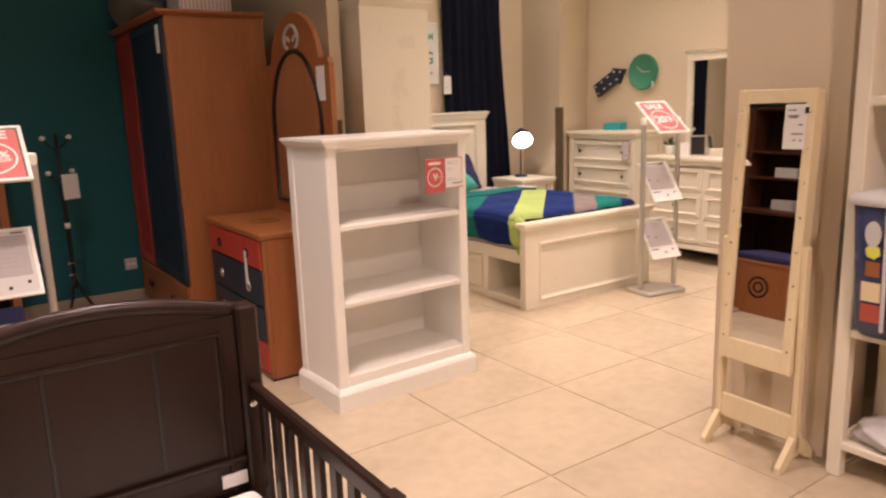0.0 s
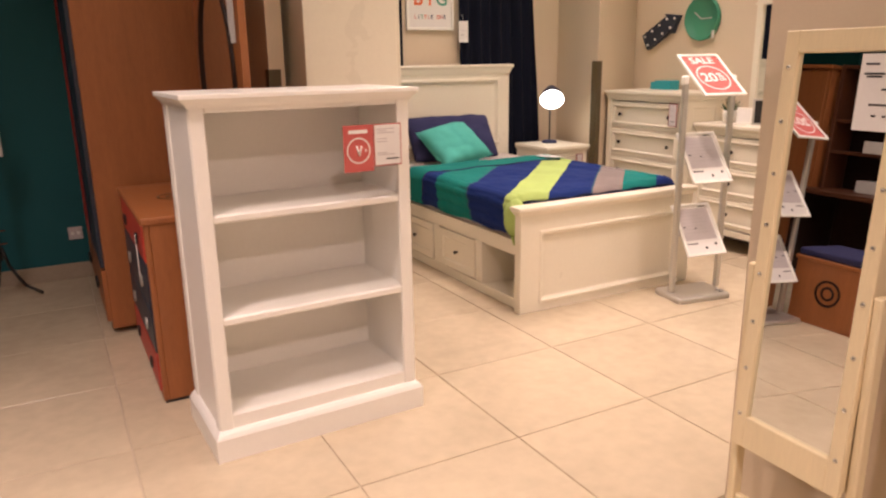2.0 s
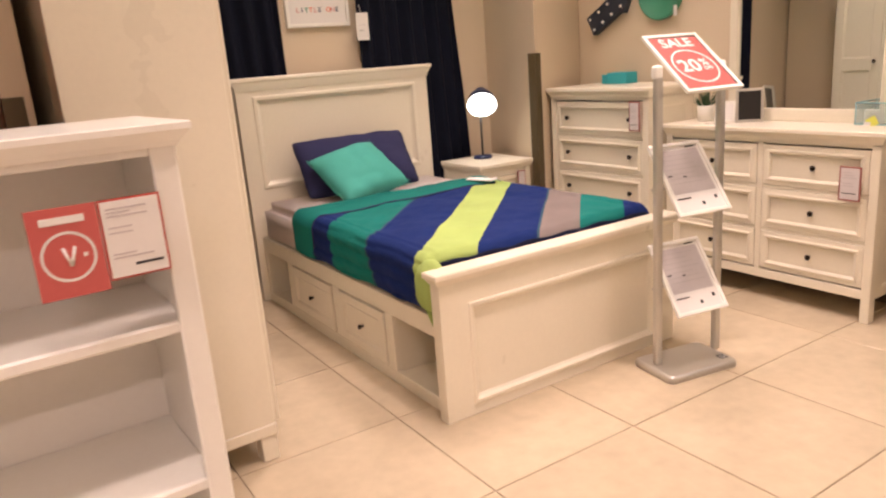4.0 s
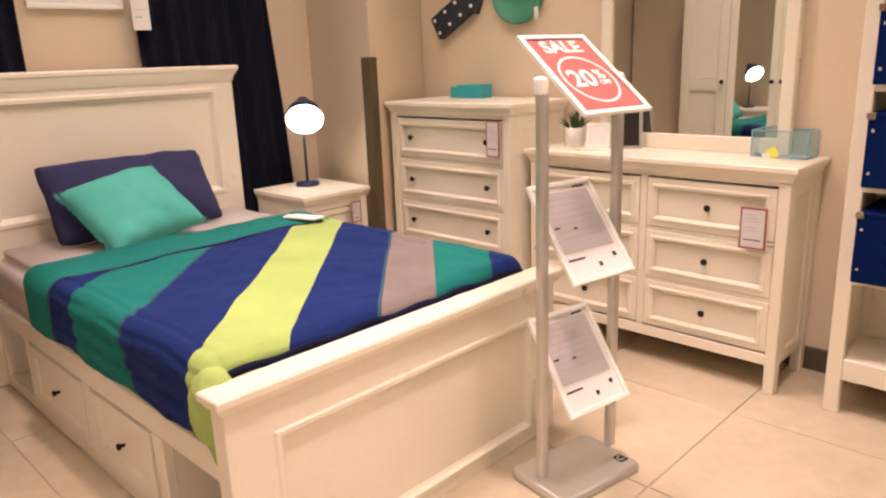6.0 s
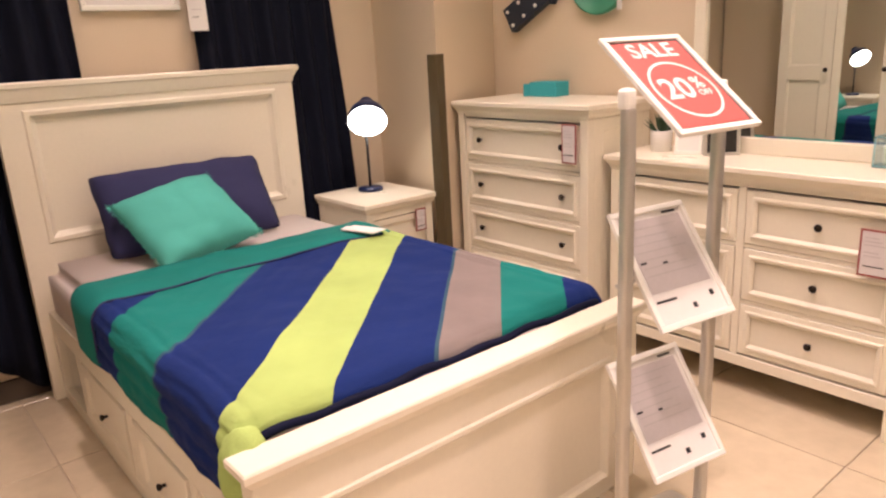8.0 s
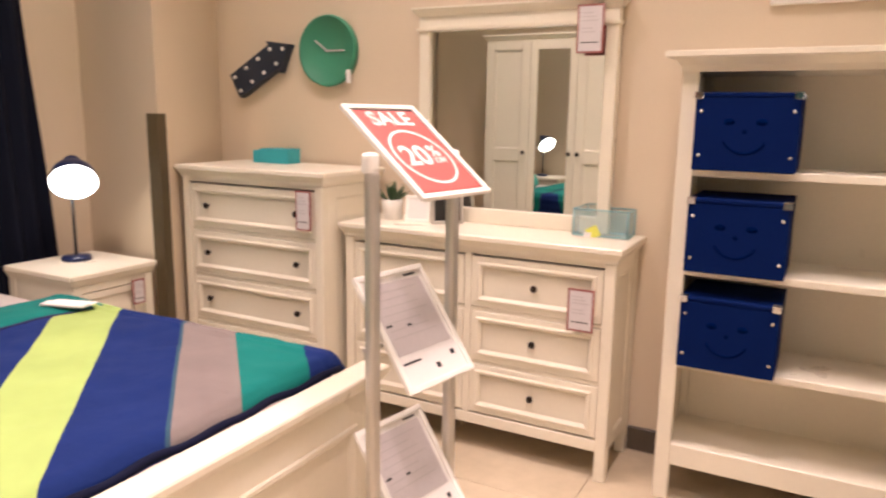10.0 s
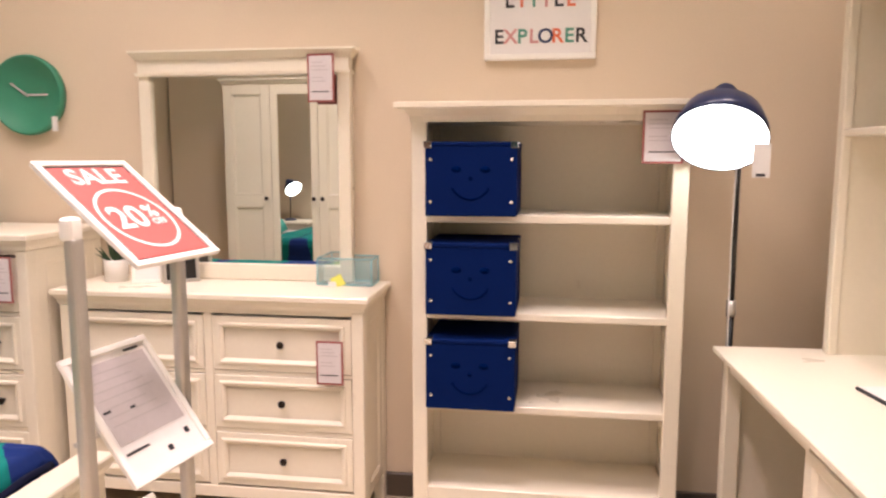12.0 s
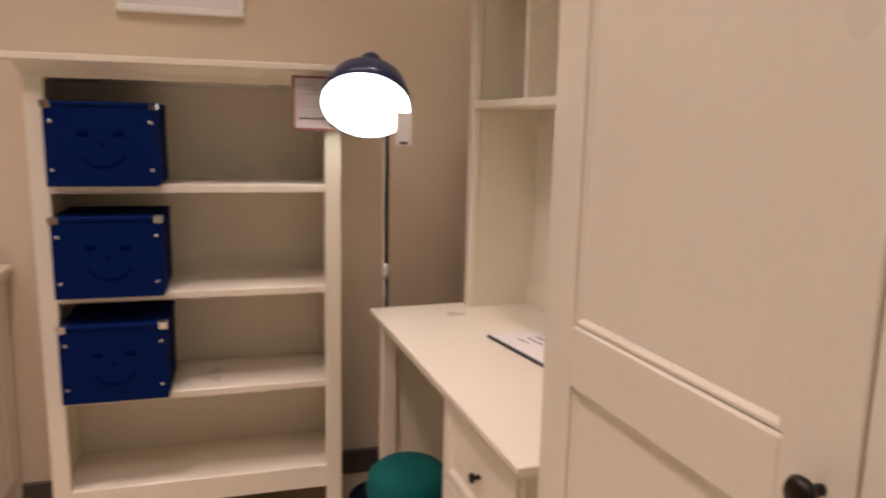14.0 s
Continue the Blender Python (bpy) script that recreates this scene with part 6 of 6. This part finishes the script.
# ---- dark furniture further into the shop, seen in the standing mirror ----
def dark_desk():
    t = thing("desk_with_hutch", -0.75, 3.97, 0, 87, "dark reddish wooden desk with open hutch shelves", "desk")
    w, d = 1.3, 0.6
    bx("desktop", (-w / 2, w / 2, 0, d, 0.73, 0.765), DARK_BROWN, t)
    for sx in (-1, 1):
        x0, x1 = sorted((sx * w / 2, sx * (w / 2 - 0.03)))
        bx("side_panel", (x0, x1, 0.02, d, 0, 0.73), ESPRESSO, t)
        bx("hutch_side", (x0, x1, d - 0.28, d, 0.765, 1.75), DARK_BROWN, t)
    bx("modesty_panel", (-w / 2 + 0.03, w / 2 - 0.03, d - 0.04, d - 0.02, 0.2, 0.73), ESPRESSO, t)
    bx("hutch_back", (-w / 2 + 0.03, w / 2 - 0.03, d - 0.02, d - 0.005, 0.765, 1.75), ESPRESSO, t)
    for z in (1.05, 1.30, 1.72):
        bx("shelf", (-w / 2 + 0.03, w / 2 - 0.03, d - 0.27, d - 0.02, z, z + 0.025), DARK_BROWN, t)
    for x in (-0.3, 0.0, 0.3):
        bx("divider", (x - 0.01, x + 0.01, d - 0.26, d - 0.02, 1.325, 1.72), DARK_BROWN, t)
    for k, x in enumerate((-0.35, -0.05, 0.25)):
        f = thing("file_box", -0.75, 3.97, 0, 87, "white card file box on the dark desk hutch", "box", "file boxes")
        bx("box_body", (x - 0.1, x + 0.12, d - 0.25, d - 0.06, 1.075, 1.17), PAPER, f)
        f = thing("file_box", -0.75, 3.97, 0, 87, "white card file box on the dark desk", "box", "file boxes")
        bx("box_body", (x - 0.1, x + 0.12, d - 0.25, d - 0.06, 0.765, 0.86), PAPER, f)


def bench():
    t = thing("bench_chest", 0.241, 3.513, 0, 87, "reddish wood bench chest with a navy cushion", "bench")
    bx("body", (-0.24, 0.24, 0, 0.42, 0.0, 0.40), BROWN, t)
    bx("rim", (-0.25, 0.25, -0.01, 0.43, 0.40, 0.425), BROWN, t)
    bm = bmesh.new()
    lathe(bm, [(0.085, 0), (0.085, 0.002), (0.07, 0.002), (0.07, 0), (0.085, 0)], 24, pose(0, 0, 0.22, 90), True, False)
    lathe(bm, [(0.045, 0), (0.045, 0.002), (0.03, 0.002), (0.03, 0), (0.045, 0)], 20, pose(0, 0, 0.22, 90), True, False)
    part("emblem", bm, ESPRESSO, t, "dark round emblem")
    bm = bmesh.new()
    box(bm, -0.24, 0.24, 0.0, 0.42, 0.425, 0.475, 0.02, 3)
    part("cushion", bm, NAVY_CLOTH, t, "navy seat cushion")


def brown_wardrobe():
    t = thing("wardrobe", -0.926, 5.061, 0, 87, "plain reddish wood wardrobe against the teal wall", "wardrobe")
    w, d, h = 0.8, 0.55, 1.74
    bx("body", (-w / 2, w / 2, 0.022, d, 0.0, h - 0.03), BROWN, t)
    bx("top", (-w / 2 - 0.015, w / 2 + 0.015, -0.01, d, h - 0.03, h), BROWN, t)
    for sx in (-1, 1):
        x0, x1 = sorted((sx * 0.003, sx * (w / 2 - 0.02)))
        dr = bx("door", (x0, x1, 0.0, 0.021, 0.08, h - 0.05), BROWN, t)
        knob(dr, sx * 0.045, 0.0, 0.95)


def open_cabinet():
    t = thing("cabinet", 0.17, 5.54, 0, 0, "reddish wood open cabinet with dark shelves against the teal wall", "cabinet")
    w, d, h = 0.92, 0.44, 1.24
    for sx in (-1, 1):
        x0, x1 = sorted((sx * w / 2, sx * (w / 2 - 0.05)))
        bx("side_panel", (x0, x1, 0.0, d, 0.0, h - 0.03), BROWN, t, "", 0.003)
    bx("top", (-w / 2 - 0.012, w / 2 + 0.012, -0.012, d, h - 0.03, h), BROWN, t, "", 0.004)
    bx("back_panel", (-w / 2 + 0.05, w / 2 - 0.05, d - 0.02, d - 0.005, 0.05, h - 0.03), ESPRESSO, t, "dark back panel", 0.001)
    for z in (0.06, 0.45, 0.83):
        bx("shelf", (-w / 2 + 0.05, w / 2 - 0.05, 0.01, d - 0.02, z, z + 0.025), ESPRESSO, t, "dark shelf", 0.002)


dark_desk()
bench()
copy_thing(bpy.data.objects["bench_chest"], pose(0.555, 4.19, 0, 0, 0, 87))
brown_wardrobe()
open_cabinet()

# ---- floor tiles ----
def floor_tiles():
    floor = bpy.data.objects["floor"]
    P, X0, Y0 = 0.638, 1.44 - 0.638 * 7, 2.142 - 0.638 * 7
    b = bmesh.new()
    box(b, 0.0025, P - 0.0025, 0.0025, P - 0.0025, -0.008, 0.0, 0.0015)
    me = bpy.data.meshes.new("floor_tile")
    b.to_mesh(me)
    b.free()
    me.materials.append(TILE)
    for i in range(15):
        for j in range(14):
            x, y = X0 + i * P, Y0 + j * P
            if x < -3.4 or y < -2.6 or x > 5.9 or y > 6.0:
                continue
            ob = new("floor_tile", me)
            ob.parent = floor
            ob.matrix_basis = pose(x, y, random.uniform(-0.0004, 0.0))


floor_tiles()
